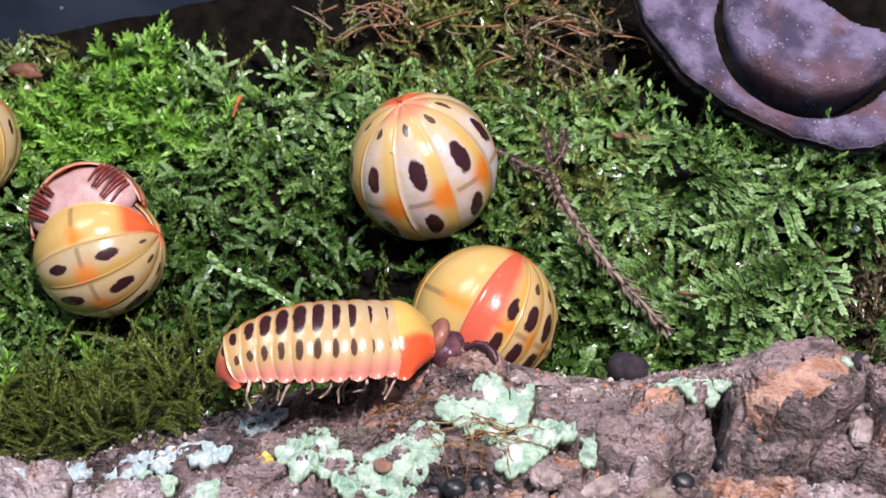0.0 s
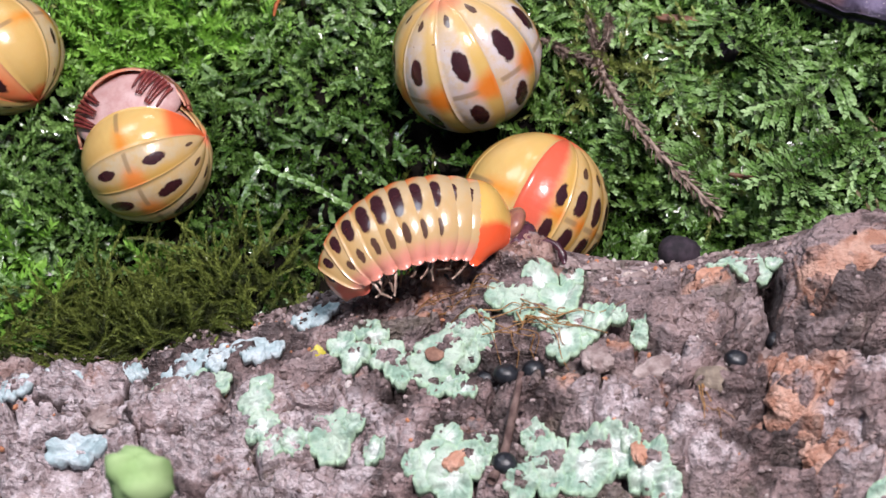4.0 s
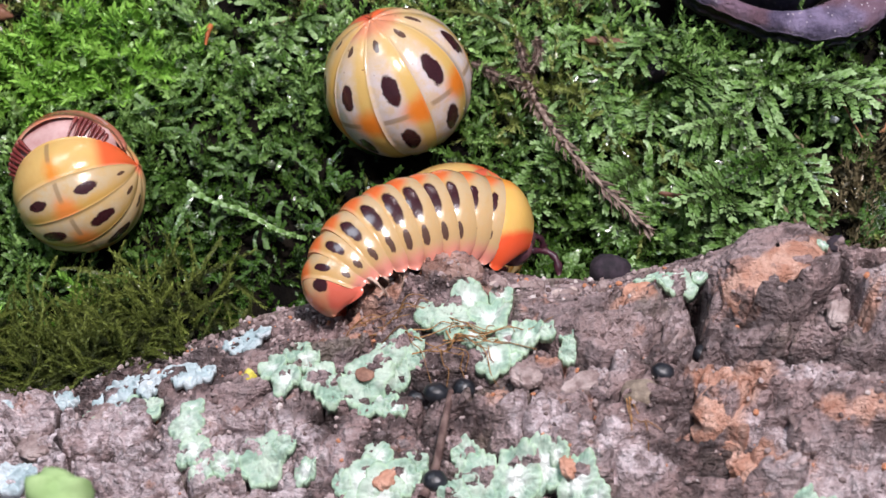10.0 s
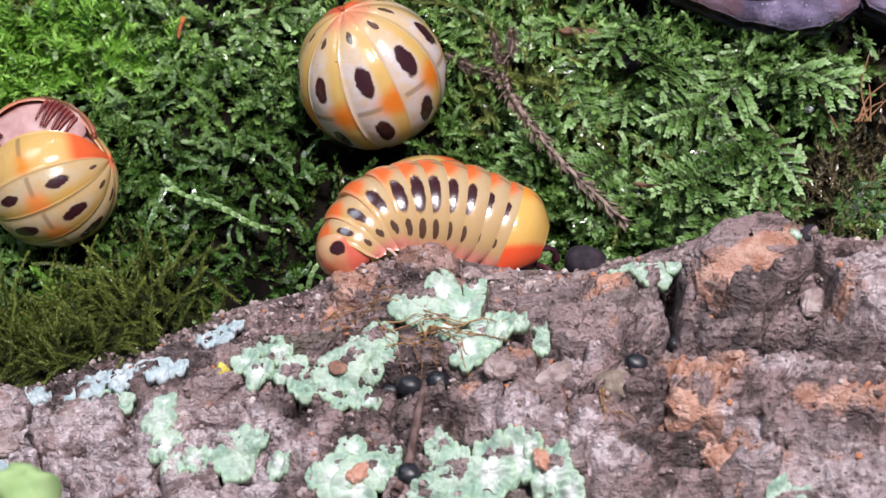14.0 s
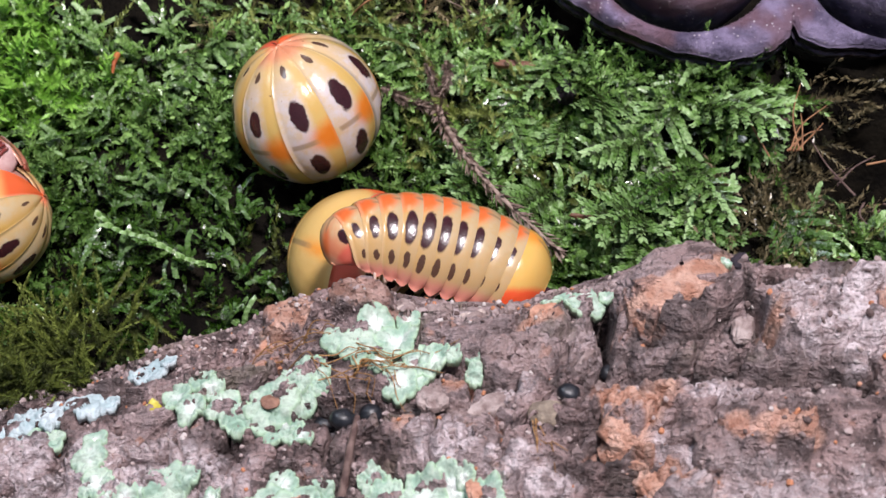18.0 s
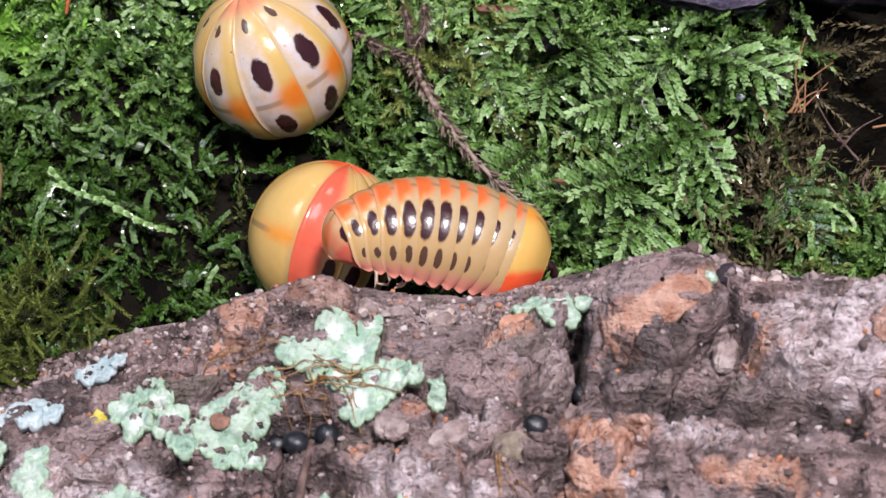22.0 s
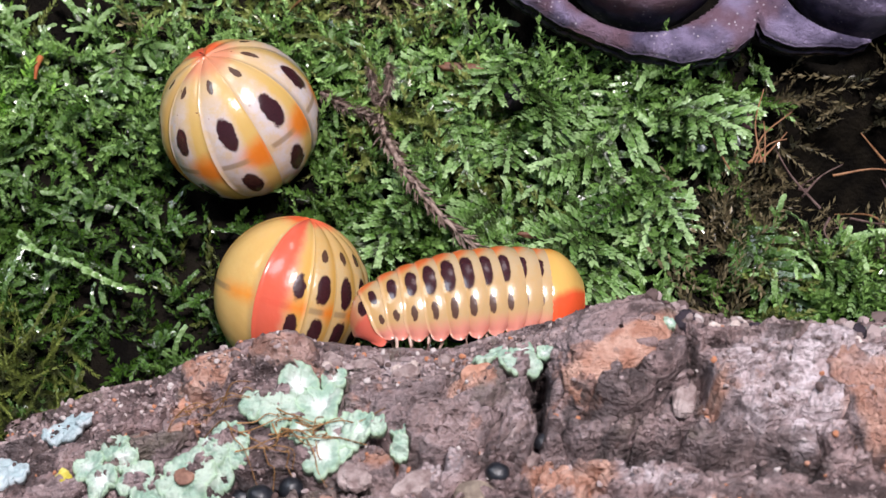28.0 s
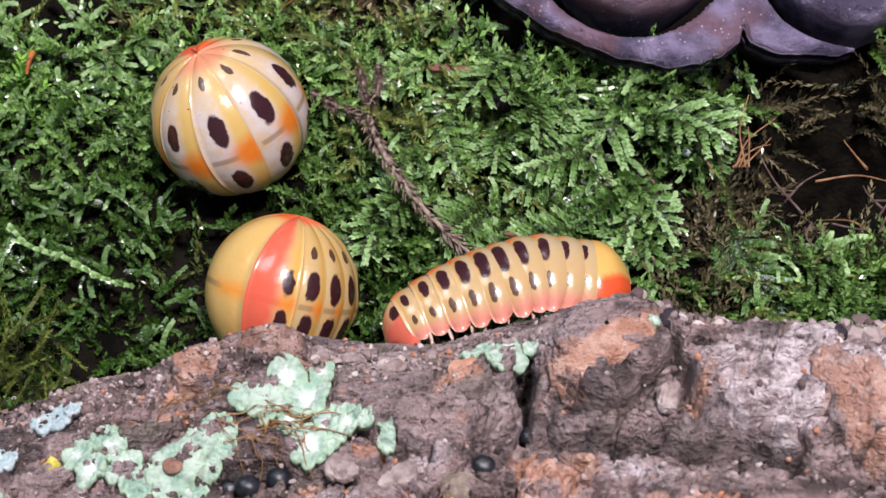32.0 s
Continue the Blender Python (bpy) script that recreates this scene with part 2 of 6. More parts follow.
def moss_material(name, dark, light, tip, rough=0.38, coat=0.7):
    """Leaves turn pale toward a shoot's tip; toward its foot, the shade between shoots is painted in."""
    m = Nodes(name, rough)
    tone, up = m.attr("tone"), m.attr("up")
    col = m.mix(tone, dark, light)
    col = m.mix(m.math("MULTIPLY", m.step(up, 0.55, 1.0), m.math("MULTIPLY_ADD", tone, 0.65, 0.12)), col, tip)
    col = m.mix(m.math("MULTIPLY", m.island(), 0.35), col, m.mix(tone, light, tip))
    # Painted shade: the lower leaves fade to near black.
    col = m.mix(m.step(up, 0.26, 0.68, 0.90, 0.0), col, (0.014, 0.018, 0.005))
    m.bump(m.noise(1500, 2), 0.8, 0.0008)
    return m.done(col, Specular_IOR_Level=0.4, Coat_Weight=coat, Coat_Roughness=0.20)


BARK = bark_material()
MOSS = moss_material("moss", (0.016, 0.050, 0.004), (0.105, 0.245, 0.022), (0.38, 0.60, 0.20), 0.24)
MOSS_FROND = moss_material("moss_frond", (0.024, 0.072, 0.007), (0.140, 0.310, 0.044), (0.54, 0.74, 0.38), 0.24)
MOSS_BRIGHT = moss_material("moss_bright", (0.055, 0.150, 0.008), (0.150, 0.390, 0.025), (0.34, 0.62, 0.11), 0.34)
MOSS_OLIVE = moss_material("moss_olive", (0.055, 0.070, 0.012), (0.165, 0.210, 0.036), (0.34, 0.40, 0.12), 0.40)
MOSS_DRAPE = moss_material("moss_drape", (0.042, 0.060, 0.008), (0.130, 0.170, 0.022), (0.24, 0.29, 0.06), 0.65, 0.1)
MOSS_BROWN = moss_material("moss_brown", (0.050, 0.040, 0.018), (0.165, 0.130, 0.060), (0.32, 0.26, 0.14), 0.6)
# Near-black soil, so that the gaps it shows through look deeply shaded.
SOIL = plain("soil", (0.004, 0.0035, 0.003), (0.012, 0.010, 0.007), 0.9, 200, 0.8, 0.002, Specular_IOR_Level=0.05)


# ---- shapes of the ground ----
def vnoise(x, y, seed=0):
    """Smooth value noise on a unit lattice, -1 to 1."""
    xi, yi = np.floor(x).astype(np.int64), np.floor(y).astype(np.int64)
    fx, fy = x - xi, y - yi
    fx, fy = fx * fx * (3 - 2 * fx), fy * fy * (3 - 2 * fy)

    def h(a, b):
        n = (a * 374761393 + b * 668265263 + seed * 1442695041) & 0x7FFFFFFF
        n = ((n ^ (n >> 13)) * 1274126177) & 0x7FFFFFFF
        return ((n ^ (n >> 16)) & 0xFFFF) / 32767.5 - 1

    return (h(xi, yi) * (1 - fx) + h(xi + 1, yi) * fx) * (1 - fy) + (h(xi, yi + 1) * (1 - fx) + h(xi + 1, yi + 1) * fx) * fy


def fbm(x, y, seed=0, octaves=4):
    out, a = 0.0, 1.0
    for k in range(octaves):
        out = out + a * vnoise(x * 2**k + 17.3 * k, y * 2**k - 9.1 * k, seed + k)
        a *= 0.5
    return out / 1.9


def moss_level(x, y):
    """The height to which the moss cushion reaches."""
    z = -0.0105 + 0.42 * (y - 0.034) + 0.10 * (x + 0.04)
    return z + 0.0022 * fbm(x * 60, y * 60, 5, 3)


CREST_X = [-0.16, -0.094, -0.074, -0.063, -0.0495, -0.037, -0.023, -0.016, -0.011, -0.0085, -0.0015, 0.004, 0.010, 0.024, 0.0325, 0.041, 0.049, 0.0545, 0.060, 0.067, 0.081, 0.095, 0.16]
CREST_Z = [-0.020, -0.0145, -0.0135, -0.009, -0.003, 0.003, 0.007, 0.0125, 0.0145, 0.0165, 0.0180, 0.0145, 0.0130, 0.0130, 0.0160, 0.0190, 0.0235, 0.0245, 0.0205, 0.0190, 0.0165, 0.0165, 0.015]
TOP_X = [-0.16, -0.09, -0.06, -0.033, -0.015, 0.0, 0.015, 0.026, 0.040, 0.059, 0.081, 0.16]
TOP_Z = [-0.004, -0.001, 0.004, 0.0100, 0.0135, 0.0175, 0.0210, 0.0220, 0.0255, 0.0305, 0.0310, 0.031]
# Swells and hollows of the bark: x, y, height, reach along x, reach along y, turn in degrees.
SWELLS = [
    (0.0470, -0.0270, 0.0040, 0.0115, 0.0098, 20),
    (0.0530, -0.0510, 0.0022, 0.0190, 0.0046, -18),
    (0.0745, -0.0345, 0.0026, 0.0185, 0.0100, -4),
    (0.0268, -0.0248, 0.0026, 0.0032, 0.0028, 0),
    (0.0315, -0.0180, 0.0020, 0.0060, 0.0028, 8),
    (-0.0018, -0.0168, 0.0024, 0.0050, 0.0034, 0),
    (-0.0125, -0.0168, 0.0024, 0.0050, 0.0030, 0),
    (0.0150, -0.0510, 0.0034, 0.0165, 0.0042, -30),
    (-0.0200, -0.0315, 0.0014, 0.0120, 0.0060, 6),
    (0.0205, -0.0335, 0.0018, 0.0072, 0.0045, -6),
    (0.0275, -0.0405, 0.0016, 0.0040, 0.0030, -20),
    (-0.0580, -0.0405, 0.0020, 0.0090, 0.0060, 15),
    (-0.0780, -0.0365, 0.0022, 0.0090, 0.0060, -8),
    (-0.0400, -0.0560, 0.0018, 0.0100, 0.0050, 10),
]
HOLLOWS = [
    (0.0360, -0.0275, 0.0100, 0.0017, 0.0100, -8),
    (0.0460, -0.0410, 0.0050, 0.0125, 0.0024, -14),
    (0.0640, -0.0455, 0.0042, 0.0105, 0.0020, -14),
    (0.0362, -0.0572, 0.0060, 0.0042, 0.0034, -20),
    (0.0338, -0.0512, 0.0050, 0.0026, 0.0022, 0),
    (-0.0030, -0.0378, 0.0036, 0.0066, 0.0024, 0),
    (0.0115, -0.0425, 0.0024, 0.0095, 0.0011, -4),
    (0.0262, -0.0375, 0.0026, 0.0012, 0.0060, 20),
    (-0.0046, -0.0480, 0.0022, 0.0013, 0.0065, 8),
    (0.0795, -0.0480, 0.0045, 0.0016, 0.0072, 20),
    (0.0572, -0.0320, 0.0052, 0.0013, 0.0090, 10),
    (0.0405, -0.0335, 0.0050, 0.0036, 0.0016, -28),
    (-0.0400, -0.0230, 0.0022, 0.0080, 0.0018, 24),
    (-0.0480, -0.0350, 0.0020, 0.0018, 0.0050, 30),
    (0.0175, -0.0360, 0.0016, 0.0010, 0.0044, -12),
    (-0.0680, -0.0430, 0.0026, 0.0090, 0.0015, 16),
]


def worley(x, y, seed):
    """Distance to the nearest and second nearest cell centre, and the nearest cell's own number."""
    xi, yi = np.floor(x).astype(np.int64), np.floor(y).astype(np.int64)
    d1, d2, own = np.full(x.shape, 9.0), np.full(x.shape, 9.0), np.zeros(x.shape)
    for a in (-1, 0, 1):
        for b in (-1, 0, 1):
            cx, cy = (xi + a).astype(float), (yi + b).astype(float)
            px = cx + 0.5 + 0.45 * vnoise(cx + 0.0, cy + 0.0, seed)
            py = cy + 0.5 + 0.45 * vnoise(cx + 0.0, cy + 0.0, seed + 7)
            d = np.hypot(x - px, y - py)
            near = d < d1
            d2 = np.where(near, d1, np.minimum(d2, d))
            own = np.where(near, vnoise(cx, cy, seed + 13), own)
            d1 = np.where(near, d, d1)
    return d1, d2, own


def log_level(x, y):
    """The bark's height on top of the log."""
    x, y = np.asarray(x, float), np.asarray(y, float)
    edge = -0.013
    d = np.clip((edge - y) / 0.017, 0, 1)
    d = d * d * (3 - 2 * d)
    z = np.interp(x, CREST_X, CREST_Z) * (1 - d) + np.interp(x, TOP_X, TOP_Z) * d
    front, back = np.clip(-0.048 - y, 0, None), np.clip(y - edge - 0.001, 0, None)
    z = z - 0.15 * front - 9.0 * front**2 - 0.5 * back - 75 * back**2
    wx, wy = x + 0.0016 * fbm(x * 160, y * 160, 61, 3), y + 0.0016 * fbm(x * 160, y * 160, 67, 3)
    for sign, some in ((1, SWELLS), (-1, HOLLOWS)):
        for sx, sy, h, rx, ry, turn in some:
            c, s = math.cos(radians(turn)), math.sin(radians(turn))
            u, v = ((wx - sx) * c + (wy - sy) * s) / rx, ((wy - sy) * c - (wx - sx) * s) / ry
            z = z + sign * h * np.exp(-((u * u + v * v) ** 2.2))
    inner = np.clip((edge - y) / 0.006, 0.45, 1)
    d1, d2, own = worley(wx * 130 + 50 * wy, wy * 240 - 45 * wx, 3)
    rift = np.clip(0.5 + 1.4 * vnoise(x * 70, y * 90, 23), 0, 1)
    plates = 0.0020 * own - 0.0046 * rift * np.exp(-(((d2 - d1) / 0.10) ** 2))
    e1, e2, owns = worley(wx * 480, wy * 640, 5)
    crumbs = 0.00075 * owns - 0.0012 * rift * np.exp(-(((e2 - e1) / 0.14) ** 2))
    grain = 0.0019 * fbm(x * 60 + 40 * y, y * 130 - 20 * x, 11, 3)
    return z + inner * (plates + crumbs + grain + 0.0004 * fbm(x * 700, y * 800, 31, 3))


def soft_level(x, y):
    """A leaf's height when it lies over the bark's roughness."""
    some = []
    for k in range(10):
        a, r = k * 2.4, 0.0036 * math.sqrt(k / 10)
        some.append(log_level(x + r * math.cos(a), y + r * math.sin(a)))
    return 0.65 * np.mean(some, 0) + 0.35 * np.max(some, 0)


# ---- helpers for building ----
def mesh_of(name, verts, faces, material, attrs=None, smooth=True):
    me = bpy.data.meshes.new(name)
    me.from_pydata([tuple(v) for v in verts], [], [tuple(int(i) for i in f) for f in faces])
    return finish(me, material, attrs, smooth)


def finish(me, material, attrs, smooth):
    me.materials.append(material)
    for key, values in (attrs or {}).items():
        me.attributes.new(key, "FLOAT", "POINT").data.foreach_set("value", np.asarray(values, np.float32).ravel())
    me.polygons.foreach_set("use_smooth", np.full(len(me.polygons), smooth))
    me.update()
    return me


def quick_mesh(name, verts, faces, material, attrs=None, smooth=True):
    """A large mesh from arrays; all faces have the same number of corners."""
    verts, faces = np.asarray(verts, np.float32), np.asarray(faces, np.int32)
    me = bpy.data.meshes.new(name)
    n = faces.shape[1]
    me.vertices.add(len(verts))
    me.vertices.foreach_set("co", verts.ravel())
    me.loops.add(faces.size)
    me.loops.foreach_set("vertex_index", faces.ravel())
    me.polygons.add(len(faces))
    me.polygons.foreach_set("loop_start", np.arange(0, faces.size, n, dtype=np.int32))
    me.update(calc_edges=True)
    return finish(me, material, attrs, smooth)


def part(name, data, parent=None, label="", m=None):
    """Links a mesh as one object, under a thing or a part."""
    ob = new(name, data)
    if m is not None:
        ob.matrix_basis = m
    if parent is not None:
        ob.parent = parent
    return tagged(ob, label)


def grid_faces(nu, nv, closed=False):
    i, j = np.meshgrid(np.arange(nu - 1), np.arange(nv if closed else nv - 1), indexing="ij")
    k = (j + 1) % nv
    return np.stack([i * nv + j, (i + 1) * nv + j, (i + 1) * nv + k, i * nv + k], -1).reshape(-1, 4)


def sheet(p, q):
    """Verts and faces of a thick sheet between two grids of points (nu, nv, 3), p outside and q inside."""
    nu, nv = p.shape[:2]
    verts = np.concatenate([p.reshape(-1, 3), q.reshape(-1, 3)])
    f = grid_faces(nu, nv)
    n = nu * nv
    faces = [*f[:, ::-1], *(f + n)]
    ring = [(0, j) for j in range(nv)] + [(i, nv - 1) for i in range(1, nu)] + [(nu - 1, j) for j in range(nv - 2, -1, -1)] + [(i, 0) for i in range(nu - 2, 0, -1)]
    ids = [i * nv + j for i, j in ring]
    for a, b in zip(ids, ids[1:] + ids[:1]):
        faces.append((a, b, b + n, a + n))
    return verts, faces


def tube(points, radii, sides=6):
    """Verts and faces of a capped tube along points."""
    points = np.asarray(points, float)
    tang = np.gradient(points, axis=0)
    tang /= np.linalg.norm(tang, axis=1)[:, None] + 1e-12
    ref = np.array([0.31, 0.22, 0.92])
    u = np.cross(tang, ref)
    u /= np.linalg.norm(u, axis=1)[:, None] + 1e-12
    v = np.cross(tang, u)
    a = np.linspace(0, 2 * np.pi, sides, endpoint=False)
    ring = u[:, None] * np.cos(a)[None, :, None] + v[:, None] * np.sin(a)[None, :, None]
    verts = (points[:, None] + ring * np.asarray(radii)[:, None, None]).reshape(-1, 3)
    faces = [tuple(f) for f in grid_faces(len(points), sides, True)]
    n = len(points)
    faces.append(tuple(range(sides))[::-1])
    faces.append(tuple(range((n - 1) * sides, n * sides)))
    return verts, faces


def smooth_line(points, n):
    """n points evenly along a smooth curve through the given ones."""
    p = np.asarray(points, float)
    e = np.concatenate([[2 * p[0] - p[1]], p, [2 * p[-1] - p[-2]]])
    out = []
    for k in range(len(p) - 1):
        a, b, c, d = e[k : k + 4]
        t = np.linspace(0, 1, 24, endpoint=False)[:, None]
        out.append(0.5 * (2 * b + (c - a) * t + (2 * a - 5 * b + 4 * c - d) * t**2 + (3 * b - a - 3 * c + d) * t**3))
    out = np.concatenate(out + [p[-1:]])
    s = np.r_[0, np.cumsum(np.linalg.norm(np.diff(out, axis=0), axis=1))]
    g = np.linspace(0, s[-1], n)
    return np.stack([np.interp(g, s, out[:, k]) for k in range(3)], -1)


def blob_points(nu, nv, radius, bumpy=0.0, seed=0, squash=(1, 1, 1)):
    """Verts and faces of a lumpy closed pebble."""
    th, ph = np.linspace(0.001, np.pi - 0.001, nu), np.linspace(0, 2 * np.pi, nv, endpoint=False)
    t, p = np.meshgrid(th, ph, indexing="ij")
    d = np.stack([np.sin(t) * np.cos(p), np.sin(t) * np.sin(p), np.cos(t)], -1)
    r = radius * (1 + bumpy * (fbm(d[..., 0] * 1.7 + seed, d[..., 1] * 1.7 + d[..., 2] * 1.3, seed, 3)))
    v = d * r[..., None] * np.array(squash)
    faces = [tuple(f) for f in grid_faces(nu, nv, True)]
    return v.reshape(-1, 3), faces


# ---- the log, the ground under the moss and the glass behind ----
# Patches of bare rusty wood, of pale crust and of dirt mixed with painted shade: x, y, reach along x, reach along y,
# turn in degrees, strength.
TINTS = [
    (0.0131, -0.0372, 0.0034, 0.0024, 20, 0.95),
    (-0.0160, -0.0198, 0.0028, 0.0016, 0, 0.9),
    (-0.0125, -0.0158, 0.0048, 0.0026, 5, 0.8),
    (-0.0020, -0.0160, 0.0046, 0.0028, 0, 0.5),
    (0.0265, -0.0252, 0.0028, 0.0024, 0, 1.0),
    (0.0290, -0.0158, 0.0042, 0.0016, 0, 0.7),
    (0.0380, -0.0455, 0.0058, 0.0040, -30, 1.0),
    (0.0560, -0.0550, 0.0064, 0.0024, -14, 0.8),
    (0.0400, -0.0555, 0.0050, 0.0022, -42, 0.9),
    (-0.0185, -0.0252, 0.0056, 0.0016, 8, 0.85),
    (0.0793, -0.0420, 0.0032, 0.0062, 20, 0.95),
    (0.0592, -0.0348, 0.0017, 0.0020, 0, 0.9),
    (-0.0903, -0.0140, 0.0035, 0.0030, 0, 0.8),
    (0.0052, -0.0440, 0.0020, 0.0026, 20, 0.8),
]
PALES = [
    (0.0715, -0.0350, 0.0150, 0.0078, -4, 0.95),
    (0.0880, -0.0340, 0.0120, 0.0075, 0, 0.9),
    (0.0105, -0.0490, 0.0064, 0.0032, -25, 1.0),
    (0.0225, -0.0560, 0.0090, 0.0034, -30, 0.85),
    (0.0475, -0.0472, 0.0030, 0.0022, -16, 0.95),
    (0.0520, -0.0492, 0.0024, 0.0018, -16, 0.8),
    (-0.0420, -0.0480, 0.0240, 0.0110, 0, 0.85),
    (-0.0820, -0.0460, 0.0300, 0.0180, 0, 1.0),
    (-0.0613, -0.0390, 0.0150, 0.0080, 0, 0.8),
    (0.0165, -0.0155, 0.0066, 0.0022, 0, 0.8),
    (0.0215, -0.0400, 0.0036, 0.0026, 10, 0.6),
    (-0.0900, -0.0350, 0.0200, 0.0120, 0, 0.7),
    (0.0600, -0.0640, 0.0200, 0.0050, -10, 0.5),
]
GRIME_SHADE = [
    (0.0470, -0.0350, 0.0105, 0.0034, 0, 0.55),
    (-0.0030, -0.0385, 0.0070, 0.0026, 0, 0.55),
    (0.0366, -0.0578, 0.0042, 0.0034, -20, 1.0),
    (0.0338, -0.0512, 0.0026, 0.0020, 0, 0.8),
    (-0.0200, -0.0392, 0.0100, 0.0030, 0, 0.45),
    (0.0364, -0.0280, 0.0018, 0.0090, -6, 0.8),
    (0.0480, -0.0415, 0.0130, 0.0020, -14, 0.85),
    (0.0640, -0.0450, 0.0110, 0.0022, -14, 0.8),
    (-0.0400, -0.0212, 0.0080, 0.0030, 20, 0.75),
    (0.0660, -0.0425, 0.0110, 0.0016, -6, 0.3),
    (-0.0040, -0.0480, 0.0020, 0.0065, 8, 0.6),
    (-0.0480, -0.0330, 0.0040, 0.0024, 30, 0.6),
    (0.0200, -0.0290, 0.0080, 0.0018, 0, 0.4),
]


def patches(some, x, y, freq, seed):
    """How strongly each place is covered by the patches of a list, with frayed edges."""
    out = np.zeros_like(x)
    fray = 0.62 * fbm(x * freq, y * freq, seed, 4)
    for cx, cy, rx, ry, turn, w in some:
        c, n = math.cos(radians(turn)), math.sin(radians(turn))
        u, v = ((x - cx) * c + (y - cy) * n) / rx, ((y - cy) * c - (x - cx) * n) / ry
        np.maximum(out, w * np.clip((1.10 - np.hypot(u, v) + fray) * 3.0, 0, 1), out=out)
    return out


# Thick plates of bark: x, y, reach along x and y, height, turn in degrees, rust, pale crust.
PLATES = [
    (0.0225, -0.0335, 0.0058, 0.0042, 0.0012, 12, 0.1, 0.1),
    (-0.0120, -0.0160, 0.0048, 0.0034, 0.0004, 8, 0.85, 0.0),
    (-0.0018, -0.0160, 0.0046, 0.0036, 0.0005, -6, 0.45, 0.1),
    (0.0160, -0.0430, 0.0050, 0.0028, 0.0012, 0, 0.1, 0.1),
    (-0.0550, -0.0390, 0.0070, 0.0048, 0.0018, 20, 0.0, 0.9),
    (-0.0720, -0.0330, 0.0075, 0.0050, 0.0020, -8, 0.0, 0.8),
    (-0.0900, -0.0250, 0.0060, 0.0050, 0.0020, 0, 0.3, 0.6),
    (0.0322, -0.0350, 0.0026, 0.0058, 0.0020, -20, 0.05, 0.2),
    (0.0800, -0.0380, 0.0050, 0.0078, 0.0012, 10, 0.8, 0.3),
    (0.0950, -0.0300, 0.0080, 0.0080, 0.0014, 0, 0.2, 0.6),
    (-0.0480, -0.0500, 0.0060, 0.0040, 0.0018, 14, 0.0, 0.8),
]


def bark_plate(cx, cy, rx, ry, high, turn, rust, crust, seed):
    """A thick crumbling plate of bark: a rough top and steep broken sides."""
    nr, na = 34, 84
    a = np.linspace(0, 2 * np.pi, na, endpoint=False)[None]
    s = np.linspace(0, 1, nr)[:, None]
    c, n = np.cos(a), np.sin(a)
    out = (np.abs(c) ** 3.2 + np.abs(n) ** 3.2) ** (-1 / 3.2) * (1 + 0.16 * vnoise(2.4 * c + seed * 7, 2.4 * n, 201) + 0.09 * vnoise(7 * c + seed, 7 * n, 202))
    reach = np.minimum(s / 0.74, 1) + 0.10 * np.clip((s - 0.74) / 0.26, 0, 1)
    u, v = rx * out * reach * c, ry * out * reach * n
    t = radians(turn)
    x, y = cx + u * math.cos(t) - v * math.sin(t), cy + u * math.sin(t) + v * math.cos(t)
    ground = log_level(x, y)
    flat = 0.35 * ground + 0.65 * float(log_level(cx, cy))
    rough = 0.0009 * fbm(x * 260, y * 260, 203 + seed, 4) + 0.0005 * fbm(x * 900, y * 900, 204, 3)
    d1, d2, own = worley(x * 330 + seed, y * 420, 205)
    rough = rough + 0.0005 * own - 0.0009 * np.exp(-(((d2 - d1) / 0.14) ** 2))
    edge = np.clip((s - 0.60) / 0.14, 0, 1) ** 2 * 0.0007
    top = flat + high + rough - edge
    side = np.clip((s - 0.74) / 0.26, 0, 1)
    z = top * (1 - side) + (np.minimum(ground, flat) - 0.0030) * side
    ruff = 1 + side * (1 - side) * 0.3 * vnoise(9 * c + 5 * s, 9 * n + 9 * s, 206 + seed)
    x, y = cx + (x - cx) * ruff, cy + (y - cy) * ruff
    tint = rust * np.clip((0.72 - s) * 9 + 1.3 * fbm(x * 260, y * 260, 207, 3) * 1.6, 0, 1) * np.clip(1.5 + 1.8 * fbm(x * 150, y * 150, 209 + seed, 2), 0, 1)
    pale = crust * np.clip((0.76 - s) * 9, 0, 1) + 0 * x
    # Shade is painted down the steep sides.
    me = quick_mesh("bark_plate", np.stack([x, y, z], -1).reshape(-1, 3), grid_faces(nr, na, True), BARK, {"tint": tint, "pale": pale, "grime_shade": 0.8 * side + 0 * x})
    return me


